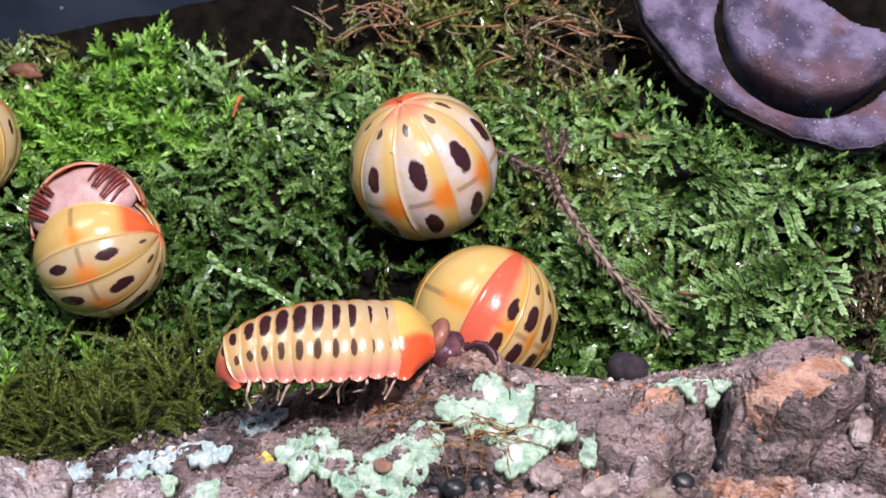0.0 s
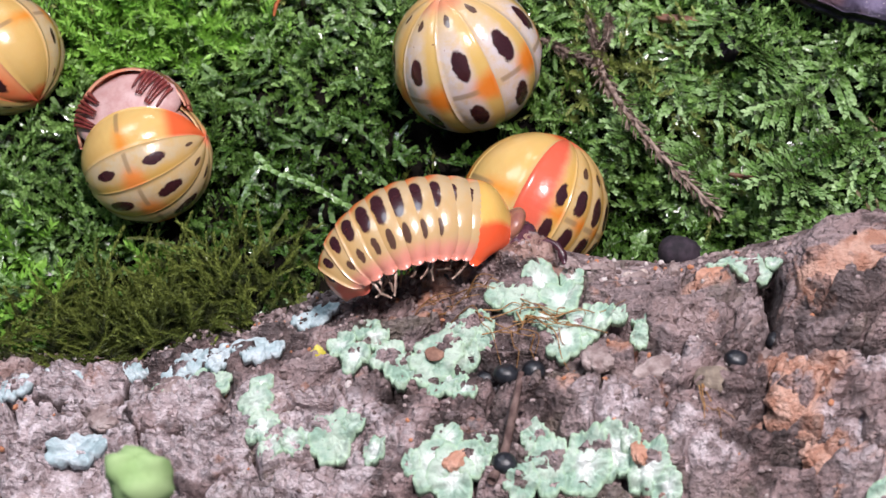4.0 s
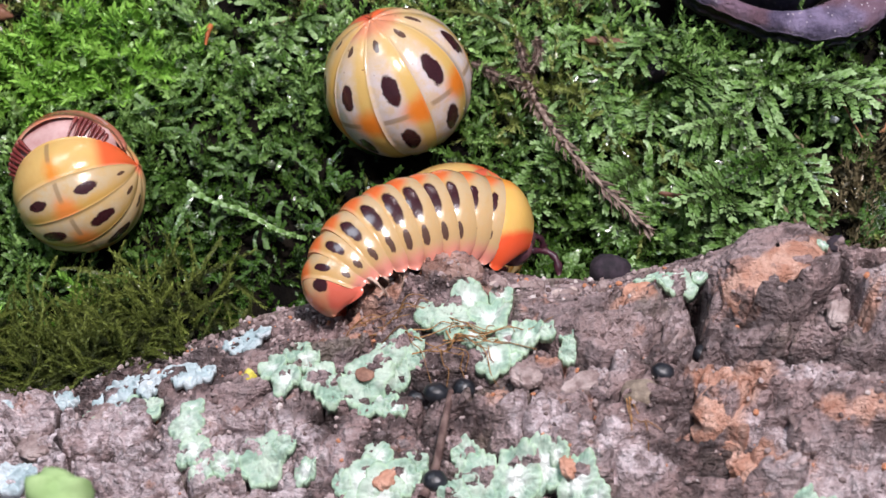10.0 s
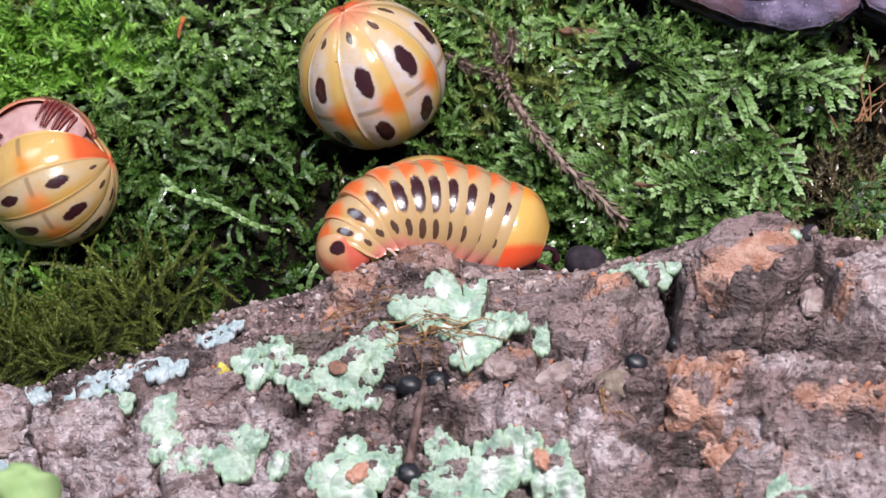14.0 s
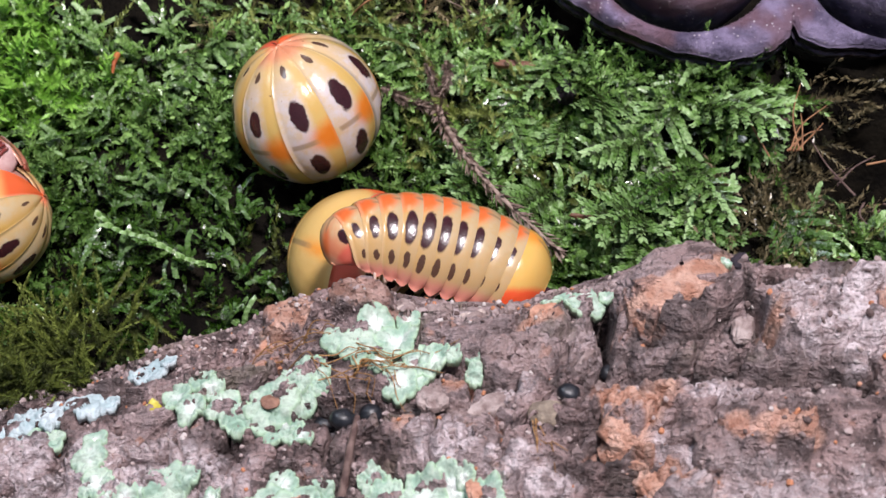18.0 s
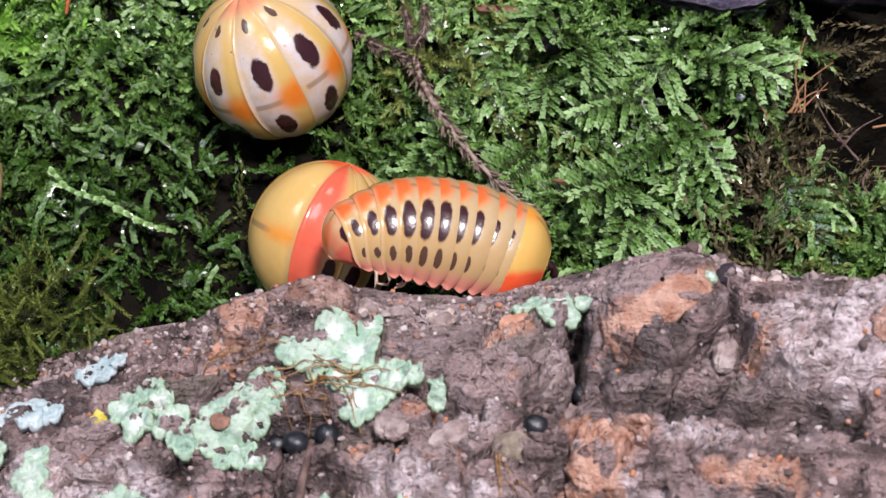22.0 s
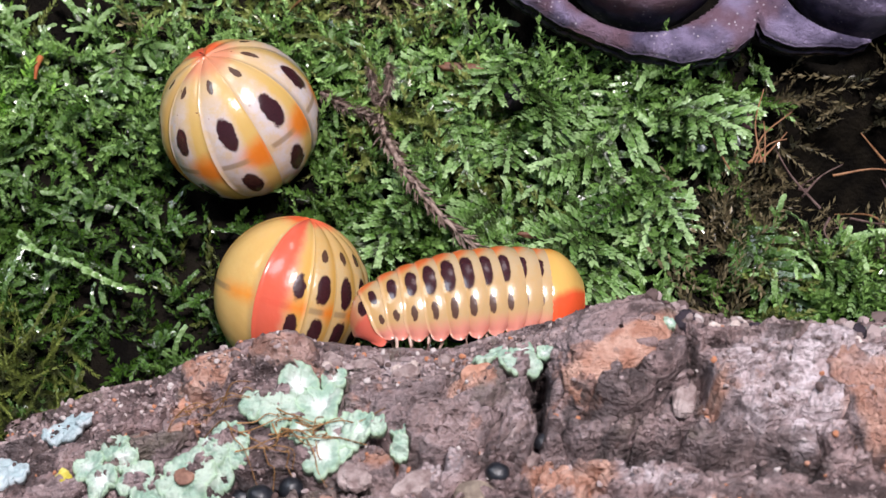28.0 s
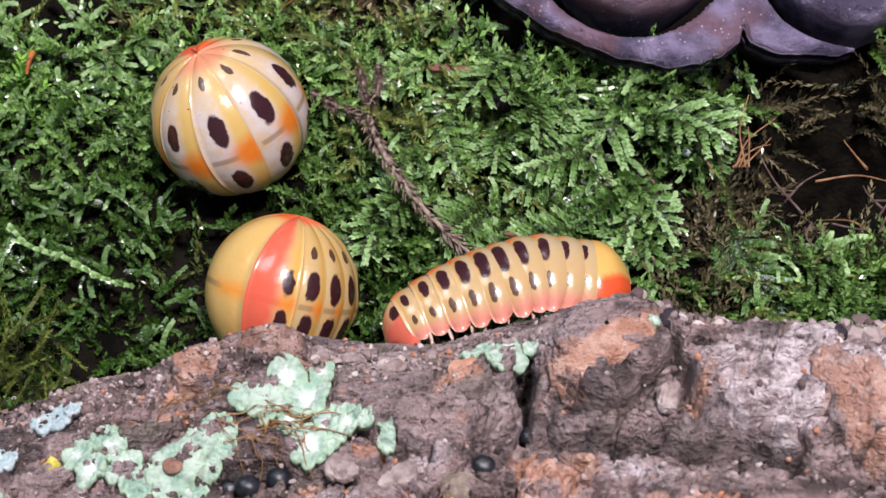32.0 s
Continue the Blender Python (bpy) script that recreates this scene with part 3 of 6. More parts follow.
def knot_mesh(place, radii, seed):
    """The rounded knot that stands out of the bark: a bare salmon face with a dark split, in a grey cracked crust."""
    nu, nv = 110, 170
    th, ph = np.linspace(0.02, np.pi - 0.02, nu)[:, None], np.linspace(0, 2 * np.pi, nv, endpoint=False)[None]
    d = np.stack([np.sin(th) * np.cos(ph), np.sin(th) * np.sin(ph), np.cos(th) + 0 * ph], -1)
    x, y, z = np.moveaxis(np.sign(d) * np.abs(d) ** 0.85, -1, 0)
    u, v = x * 1.3 + 0.5 * z + seed, y * 1.3 - 0.8 * z
    d1, d2, own = worley(u * 3.4, v * 3.0, 315)
    c, s = math.cos(radians(28)), math.sin(radians(28))

    def laid(r):
        a, b = x * r * radii[0], y * r * radii[1]
        return np.stack([a * c - b * s, a * s + b * c, z * r * radii[2]], -1)

    def spot(q, cx, cy, rx, ry, turn):
        """1 inside an oval on the side that is turned up and forward, 0 outside; in millimetres."""
        gx, gy = 1000 * q[..., 0] - cx, 1000 * (0.669 * q[..., 1] + 0.743 * q[..., 2]) - cy
        k, n = math.cos(radians(turn)), math.sin(radians(turn))
        return 1.06 - np.hypot((gx * k + gy * n) / rx, (gy * k - gx * n) / ry) + 0.10 * fbm(gx * 0.5 + 9, gy * 0.5, 321, 4)

    rough = 1 + 0.10 * fbm(u * 1.2, v * 1.2, 301, 2)
    q = laid(rough)
    fore = np.clip((0.669 * q[..., 2] - 0.743 * q[..., 1]) * 900 + 0.6, 0, 1)
    face = np.maximum(spot(q, 0.6, 2.0, 8.4, 3.0, 25), spot(q, -5.2, -2.4, 3.7, 3.6, 0))
    split = spot(q, 1.6, -1.6, 4.8, 0.95, 33)
    band = spot(q, 5.6, -0.8, 4.8, 1.8, 30)
    face = np.clip(face * 6, 0, 1) * fore
    split = np.clip(split * 4, 0, 1) * fore
    r = rough + (0.05 * fbm(u * 6, v * 6, 303, 4) + 0.05 * own - 0.07 * np.exp(-(((d2 - d1) / 0.10) ** 2))) * (1 - 0.85 * face) - 0.035 * face - 0.07 * split
    p = laid(r) + np.array(place)
    tint = face * (1 - split)
    pale = np.clip(np.clip(band * 4, 0, 1) * fore * 0.8, 0, 1) * (1 - face)
    # The split is dark; the underside has shade painted on.
    grime_shade = np.maximum(0.9 * split, 0.75 * np.clip(-z * 1.6 + 0.25, 0, 1) * (1 - face))
    return quick_mesh("knot", p.reshape(-1, 3), grid_faces(nu, nv, True), BARK, {"tint": tint, "pale": pale, "grime_shade": grime_shade})


def branch_mesh(start, end, radius, seed, rust, crust):
    """A stub of rotten branch bedded in the bark: fibrous sides, a ragged broken end, bare rusty wood and pale crust."""
    nu, nv = 150, 110
    s, a = np.linspace(0, 1, nu)[:, None], np.linspace(0, 2 * np.pi, nv, endpoint=False)[None]
    start, end = np.array(start), np.array(end)
    axis = end - start
    long = np.linalg.norm(axis)
    axis = axis / long
    side = np.cross(axis, (0, 0, 1))
    side /= np.linalg.norm(side)
    up = np.cross(side, axis)
    c, n = np.cos(a) + 0 * s, np.sin(a) + 0 * s
    far = s * long / radius
    r = 1 + 0.16 * fbm(1.1 * c + 0.5 * far + seed, 1.1 * n, 401, 2) + 0.07 * fbm(4 * c + seed, 4 * n + 0.5 * far, 403, 3) + 0.05 * fbm(9 * c + 1.2 * far, 9 * n + seed, 405, 3)
    d1, d2, own = worley(1.6 * far + 0.4 * c + seed, 2.6 * n + 0.8 * c, 407)
    r = r + 0.06 * own - 0.10 * np.exp(-(((d2 - d1) / 0.07) ** 2))
    ragged = 0.35 * fbm(2.2 * c + seed, 2.2 * n, 409, 3)
    cap = np.clip((far + ragged * np.clip(1 - far, 0, 1)) / 0.45, 0, 1)
    r = r * np.sqrt(1 - (1 - cap) ** 2) * np.sqrt(np.clip((1 - s) / 0.04, 0, 1))
    p = start + axis * (s[..., None] * long - (ragged * np.clip(1 - far, 0, 1))[..., None] * radius) + radius * r[..., None] * (side * c[..., None] + up * n[..., None])
    mottle = fbm(0.8 * far + seed + 0.6 * c, 1.2 * n, 411, 4)
    tint = np.zeros_like(r)
    for at, reach, high, w in rust:
        tint = np.maximum(tint, w * np.clip((1.05 - np.hypot((s - at) / reach, (n - high) / 0.85) + 0.5 * mottle) * 3.5, 0, 1))
    pale = crust * np.clip(n * 2.2 + 1.3 * mottle - 0.2, 0, 1) * (1 - 0.8 * tint)
    # The lower half is darkened in colour, like the shade beneath a branch.
    grime_shade = 0.9 * np.clip(-n * 1.6 - 0.5 + 0.8 * mottle, 0, 1) * (1 - tint)
    return quick_mesh("branch_stub", p.reshape(-1, 3), grid_faces(nu, nv, True)[:, ::-1], BARK, {"tint": tint, "pale": pale, "grime_shade": grime_shade})


def build_log():
    xs = np.concatenate([np.linspace(-0.15, -0.102, 40), np.arange(-0.101, 0.1055, 0.00025), np.linspace(0.107, 0.16, 40)])
    nx, ny = len(xs), 380
    x, y = np.meshgrid(xs, np.linspace(0.004, -0.100, ny), indexing="ij")
    z = log_level(x, y)
    tint, pale, grime_shade = patches(TINTS, x, y, 300, 77), patches(PALES, x, y, 200, 78), patches(GRIME_SHADE, x, y, 260, 79)
    # Every hollow is painted dark, for the shade that lies in it.
    grime_shade = np.maximum(grime_shade, patches([(cx, cy, 0.85 * rx, 0.85 * ry, turn, 0.95) for cx, cy, _, rx, ry, turn in HOLLOWS], x, y, 340, 80))
    lo = np.linspace(0, 1, 14)[None]
    arc_y = -0.100 + 0.104 * (0.5 - 0.5 * np.cos(np.pi * lo)) + 0 * xs[:, None]
    arc_z = z[:, -1:] * (1 - lo) + z[:, :1] * lo - 0.055 * np.sin(np.pi * lo) + 0.002 * fbm(xs[:, None] * 80, lo * 9, 19, 3)
    under = np.stack([x[:, :1] + 0 * lo, arc_y, arc_z], -1)[:, 1:-1]
    tubeg = np.concatenate([np.stack([x, y, z], -1), under], 1)
    ends = [tubeg.mean(1, keepdims=True)[k] + 0.02 * (tubeg[k] - tubeg.mean(1, keepdims=True)[k]) for k in (0, -1)]
    tubeg = np.concatenate([ends[0][None], tubeg, ends[1][None]])
    nv = tubeg.shape[1]
    a, b, e = (np.zeros(tubeg.shape[:2]) for _ in range(3))
    a[1:-1, :ny], b[1:-1, :ny], e[1:-1, :ny] = tint, pale, grime_shade
    me = quick_mesh("fallen_log", tubeg.reshape(-1, 3), grid_faces(nx + 2, nv, True)[:, ::-1], BARK, {"tint": a, "pale": b, "grime_shade": e})
    ob = tagged(new("fallen_log", me), "weathered grey-pink rotting log with cracked bark and orange patches", "log")
    for k, (cx, cy, rx, ry, high, turn, rust, crust) in enumerate(PLATES):
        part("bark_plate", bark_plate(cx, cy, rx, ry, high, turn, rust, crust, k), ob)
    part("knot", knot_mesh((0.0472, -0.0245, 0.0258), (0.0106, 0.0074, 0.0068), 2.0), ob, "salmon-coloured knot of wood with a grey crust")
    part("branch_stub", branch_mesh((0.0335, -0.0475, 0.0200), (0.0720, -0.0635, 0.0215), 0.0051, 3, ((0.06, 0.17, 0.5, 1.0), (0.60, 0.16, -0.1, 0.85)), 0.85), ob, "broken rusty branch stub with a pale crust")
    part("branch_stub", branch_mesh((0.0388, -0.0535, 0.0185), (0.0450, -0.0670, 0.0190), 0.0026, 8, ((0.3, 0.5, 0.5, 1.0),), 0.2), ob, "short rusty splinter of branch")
    return ob


# The outline of the bracket fungus, from above.
RIM_X = [0.024, 0.0262, 0.0300, 0.0385, 0.050, 0.061, 0.0695, 0.0760, 0.0805, 0.0838, 0.0848, 0.0858, 0.0920, 0.1010, 0.1060, 0.1095, 0.116, 0.135]
RIM_Y = [0.100, 0.0865, 0.0760, 0.0665, 0.0602, 0.0565, 0.0552, 0.0556, 0.0568, 0.0588, 0.0618, 0.0592, 0.0572, 0.0566, 0.0580, 0.0640, 0.071, 0.078]


def hollow(x, y):
    """How deep the dark hollow under the bracket fungus is, 0 to 1."""
    return np.exp(-((((x - 0.1075) / 0.021) ** 2 + ((y - 0.047) / 0.0165) ** 2) ** 1.5))


def under_fungus(x, y):
    """1 where the bracket fungus roofs the ground, 0 outside."""
    return np.clip((y - np.interp(x, RIM_X, RIM_Y) - 0.010) / 0.004, 0, 1) * (x > 0.02)


def build_ground():
    nx, ny = 320, 260
    x, y = np.meshgrid(np.linspace(-0.45, 0.45, nx), np.linspace(-0.45, 0.134, ny), indexing="ij")
    z = moss_level(np.clip(x, -0.2, 0.2), np.clip(y, -0.05, 0.14)) - 0.0065 - 0.5 * np.clip(-0.02 - y, 0, 0.12) - 0.034 * hollow(x, y) - 0.020 * under_fungus(x, y)
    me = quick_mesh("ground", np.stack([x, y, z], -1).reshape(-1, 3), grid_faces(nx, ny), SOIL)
    return tagged(new("ground", me), "soil under the moss, painted near black for shade", "ground", kind="structure")


def box_mesh(name, lo, hi, material):
    (x0, y0, z0), (x1, y1, z1) = lo, hi
    v = [(x, y, z) for x in (x0, x1) for y in (y0, y1) for z in (z0, z1)]
    return mesh_of(name, v, [(0, 1, 3, 2), (4, 6, 7, 5), (0, 4, 5, 1), (2, 3, 7, 6), (0, 2, 6, 4), (1, 5, 7, 3)], material, smooth=False)


WALL_Y, WALL_SLOPE = 0.119, 0.22


def build_glass():
    m = Nodes("dark_glass", 0.22)
    specks = m.step(m.voronoi(260), 0.10, 0.16, 1.0, 0.0)
    few = m.step(m.noise(140, 2), 0.56, 0.66)
    col = m.mix(m.step(m.noise(30, 3), 0.35, 0.7), (0.020, 0.028, 0.048), (0.050, 0.064, 0.100))
    mat = m.done(m.mix(m.math("MULTIPLY", specks, few), col, (0.30, 0.33, 0.38)))
    me = box_mesh("wall_back", (-0.45, 0.0, -0.15), (0.45, 0.006, 0.30), mat)
    ob = new("wall_back", me)
    ob.location, ob.rotation_euler = (0, WALL_Y, 0), (0, 0, math.atan(WALL_SLOPE))
    tagged(ob, "dark bluish dusty terrarium wall behind the moss", "wall", kind="structure")


build_ground()
build_log()
build_glass()


# ---- moss ----
def leaf(p, d, side, length, width, up):
    """One folded leaf: four corners, two faces."""
    d, side = d / np.linalg.norm(d), side / np.linalg.norm(side)
    n = np.cross(d, side)
    return [p, p + 0.5 * length * d + width * side + 0.15 * width * n, p + length * d + 0.25 * length * n * 0.4, p + 0.5 * length * d - width * side + 0.15 * width * n], [up] * 4


def sprig(rng, length, count, leaf_len, leaf_w, lean, spread):
    """A cord-like shoot clothed in overlapping leaves. Height 'up' runs from 0 at the foot to 1 at the tip."""
    verts, ups = [], []
    bend = rng.uniform(0, 2 * np.pi)
    dirn = np.array([np.cos(bend), np.sin(bend), 0]) * lean
    for k in range(count):
        s = 0.25 + 0.75 * (k + 0.5) / count
        p = length * (np.array([0, 0, 1]) * s * (1 - 0.30 * lean * s) + dirn * s * s)
        ax = np.array([0, 0, 1]) * (1 - 0.6 * lean * s) + 2 * dirn * s
        ax /= np.linalg.norm(ax)
        a = k * 2.4 + rng.uniform(-0.3, 0.3)
        out = np.array([np.cos(a), np.sin(a), 0])
        d = out * spread * (1.15 - 0.6 * s) + ax * 0.75
        ll = leaf_len * (0.8 + 0.4 * rng.random()) * (1 - 0.30 * s)
        v, u = leaf(p, d, np.cross(d, ax + 0.01), ll, leaf_w * ll / leaf_len, s)
        verts += v
        ups += u
    return np.array(verts), np.array(ups)


def cord(rng, p, d, length, leaf_len, leaf_w, up0, verts, ups):
    """A side branch clothed in leaves that lie close to it, drooping at the tip."""
    n = max(3, int(length / (leaf_len * 0.42)))
    side = np.cross(d, (0, 0, 1))
    side /= np.linalg.norm(side) + 1e-9
    top = np.cross(side, d)
    for i in range(n):
        s = i / n
        q = p + d * length * s + np.array([0, 0, -0.16 * length * s * s])
        for g in (-1, 0, 1):
            e = d + side * g * 0.50 + top * (0.28 if g == 0 else 0.05) + rng.normal(0, 0.09, 3)
            flat = np.cross(e, top) if g == 0 else np.cross(e, top + side * g * 0.5)
            v, u = leaf(q, e, flat + 1e-6, leaf_len * rng.uniform(0.85, 1.15) * (1.05 - 0.3 * s), leaf_w * (1.1 - 0.3 * s), up0 + (1 - up0) * s)
            verts += v
            ups += u


def frond(rng, length, pairs, branch_len, leaf_len, leaf_w, arch):
    """A flat feathery frond: an arching axis with side branches in one plane."""
    verts, ups = [], []

    def at(s):
        return length * np.array([0, s * (1 - 0.15 * arch * s), arch * (0.9 * s - 0.95 * s * s)])

    for k in range(pairs):
        s = 0.10 + 0.85 * (k + 0.5) / pairs
        ax = at(s + 0.02) - at(s)
        ax /= np.linalg.norm(ax)
        for sgn in (-1, 1):
            bl = branch_len * np.sin(np.pi * (0.20 + 0.70 * s)) * rng.uniform(0.7, 1.2)
            bd = ax * rng.uniform(0.55, 0.9) + np.array([sgn, 0, rng.uniform(-0.1, 0.2)])
            cord(rng, at(s + rng.uniform(-0.03, 0.03)), bd / np.linalg.norm(bd), bl, leaf_len, leaf_w, 0.3, verts, ups)
    for k in range(6):
        s = k / 6
        ax = at(s + 0.02) - at(s)
        cord(rng, at(s), ax / np.linalg.norm(ax), length * 0.2, leaf_len * 1.1, leaf_w, 0.2 + 0.8 * s * 0.9, verts, ups)
    return np.array(verts), np.array(ups)


def scatter(name, templates, places, turns, scales, tones, material, label, category="moss"):
    """Many shoots in one mesh of kind stuff. turns: (n, 3, 3)."""
    vs, us, ts = [], [], []
    for k, (v, u) in enumerate(templates):
        pick = np.arange(len(places)) % len(templates) == k
        w = np.einsum("nij,mj->nmi", turns[pick], v) * scales[pick][:, None, None] + places[pick][:, None]
        vs.append(w.reshape(-1, 3))
        us.append(np.tile(u, pick.sum()))
        ts.append(np.repeat(tones[pick], len(u)))
    v = np.concatenate(vs)
    n = np.arange(len(v) // 4)[:, None] * 4
    faces = np.concatenate([n + [0, 1, 2], n + [0, 2, 3]])
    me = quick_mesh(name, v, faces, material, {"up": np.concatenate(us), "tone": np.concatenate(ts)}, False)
    return tagged(new(name, me), label, category, kind="stuff")


def turns_of(rng, n, tilt, toward=(0, 0), yaw=None):
    """Random turns: a yaw, then a tilt up to so many radians, leaning toward (x, y)."""
    yaw = rng.uniform(0, 2 * np.pi, n) if yaw is None else yaw
    c, s, o, i = np.cos(yaw), np.sin(yaw), np.zeros(n), np.ones(n)
    rz = np.stack([np.stack([c, -s, o], -1), np.stack([s, c, o], -1), np.stack([o, o, i], -1)], 1)
    w = rng.normal(0, tilt, (n, 2)) + np.array([-np.asarray(toward[1]), toward[0]]).T
    a = np.linalg.norm(w, axis=1) + 1e-9
    x, y = w[:, 0] / a, w[:, 1] / a
    ca, sa = np.cos(a), np.sin(a)
    rt = np.stack([np.stack([ca + x * x * (1 - ca), x * y * (1 - ca), y * sa], -1), np.stack([x * y * (1 - ca), ca + y * y * (1 - ca), -x * sa], -1), np.stack([-y * sa, x * sa, ca], -1)], 1)
    return rt @ rz


# Balls that rest in the moss: x, y, z, radius. The shoots leave room for them.
BALLS = [(-0.0129, 0.0513, 0.0079, 0.0146), (0.0005, 0.024, -0.004, 0.0138), (-0.0753, 0.034, -0.0057, 0.0125), (-0.110, 0.060, 0.000, 0.0125)]


def clear_of_balls(x, y, z, margin):
    ok = np.ones(len(x), bool)
    for bx, by, bz, r in BALLS:
        ok &= (x - bx) ** 2 + (y - by) ** 2 + (z - bz) ** 2 > (r + margin) ** 2
        ok &= ~(((x - bx) ** 2 + (y - by) ** 2 < (r * 0.9) ** 2) & (z > bz - r))
    return ok


def region(x, y):
    """0 green, 1 bright, 2 olive, 3 brown, by where the patches of the cushion lie."""
    n = fbm(x * 60, y * 60, 41, 3) * 0.016
    r = np.zeros(len(x), int)
    r[(x < -0.058 + n) & (y < 0.020 + n)] = 1
    r[(np.hypot((x + 0.060) / 1.9, y - 0.004) < 0.0150 + 0.6 * n)] = 2
    r[(x < -0.060 + n) & (y > 0.062 + n)] = 1
    r[(x > -0.004 + n) & (y > 0.074 + n)] = 2
    r[(x > 0.062 + n) & (y < 0.044 + 0.6 * n)] = 3
    r[(y > 0.080 + n) & (x > -0.035) & (x < 0.05)] = 2
    r[(np.minimum(np.hypot(x + 0.024, y - 0.095), np.hypot(x - 0.014, y - 0.091)) < 0.009 + 0.5 * n)] = 3
    r[(x > 0.078 + n) & (y < 0.026 + 0.5 * n)] = 0
    r[(x < -0.092 + n) & (y > 0.074 + n)] = 2
    r[(np.abs(x + 0.026 - n) < 0.012) & (y > 0.084 + n)] = 2
    r[(np.hypot(x - 0.018, (y - 0.055) * 1.4) < 0.012 + 0.5 * n)] = 2
    r[(fbm(x * 48, y * 48, 107, 3) > 0.36) & (r == 0)] = 2
    r[hollow(x, y) > 0.12] = 3
    return r


def has_moss(x, y):
    n = fbm(x * 90, y * 90, 47, 3) * 0.008
    top = np.where(x < -0.036, 0.0855 + 0.010 * np.exp(-(((x + 0.078) / 0.012) ** 2)), 0.118)
    top = np.minimum(top, WALL_Y + WALL_SLOPE * x - 0.008)
    return (y < top + n) & (hollow(x, y) < 0.45) & ~((y < -0.004) & (x > -0.036)) & ~((y < 0.004 + n) & (x > 0.0)) & ~((x > 0.024) & (y > np.interp(x, RIM_X, RIM_Y) + 0.0065 - 0.005 * (x < 0.040)))


def build_moss():
    rng = np.random.default_rng(4)
    n = 14500
    x, y = rng.uniform(-0.145, 0.145, n), -0.012 + 0.138 * rng.random(n) ** 1.1
    mound = fbm(x * 85, y * 85, 55, 2)
    z = moss_level(x, y) - 0.0100 + 0.0042 * mound + rng.uniform(-0.003, 0.001, n) - 0.030 * hollow(x, y)
    reg = region(x, y)
    ok = clear_of_balls(x, y, z + 0.007, 0.0012) & has_moss(x, y) & (rng.random(n) < (1.0 + 1.1 * mound) * (1 - 0.62 * np.exp(-(((x + 0.036) / 0.034) ** 2) - ((y - 0.030) / 0.026) ** 2)))
    x, y, z, reg, mound = x[ok], y[ok], z[ok], reg[ok], mound[ok]
    p = np.stack([x, y, z], -1)
    tone = np.clip(0.42 + 0.40 * fbm(x * 70, y * 70, 51, 3) + 0.25 * mound + rng.normal(0, 0.15, len(x)), 0, 1)
    # Shade around the animals is painted into the tone; the better lit rear is raised.
    shaded = np.exp(-(((x + 0.036) / 0.034) ** 2) - ((y - 0.026) / 0.026) ** 2)
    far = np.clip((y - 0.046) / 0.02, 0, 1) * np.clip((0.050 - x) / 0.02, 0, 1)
    tone = np.clip(tone - 0.85 * shaded - 0.40 * np.exp(-(((x - 0.005) / 0.03) ** 2) - ((y - 0.020) / 0.020) ** 2) + 0.58 * far, 0, 1)
    p[:, 2] -= 0.0045 * shaded
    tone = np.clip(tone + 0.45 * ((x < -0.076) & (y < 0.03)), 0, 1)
    lean_x, lean_y = 0.55 * fbm(x * 50, y * 50, 91, 2), -0.42 + 0.45 * fbm(x * 50, y * 50, 93, 2)
    kinds = (
        (0, MOSS, "moss_cushion", "deep green feathery moss, wet and glossy", [sprig(rng, 0.0125, 38, 0.0019, 0.00050, rng.uniform(0.3, 0.9), 0.75) for _ in range(12)]),
        (1, MOSS_BRIGHT, "star_moss", "bright yellow-green starry moss beside the log", [sprig(rng, 0.0135, 48, 0.0028, 0.00048, rng.uniform(0.25, 0.6), 0.85) for _ in range(8)]),
        (2, MOSS_OLIVE, "olive_moss", "olive brown-green straggling moss", [sprig(rng, 0.0120, 36, 0.0018, 0.00042, rng.uniform(0.4, 0.9), 0.6) for _ in range(8)]),
        (3, MOSS_BROWN, "withered_moss", "withered brown straggling moss", [sprig(rng, 0.0120, 30, 0.0019, 0.00036, rng.uniform(0.5, 1.0), 0.6) for _ in range(8)]),
    )
    for k, mat, name, label, temps in kinds:
        s = reg == k
        m = int(s.sum())
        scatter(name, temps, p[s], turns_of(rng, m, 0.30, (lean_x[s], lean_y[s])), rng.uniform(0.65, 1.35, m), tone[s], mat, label)


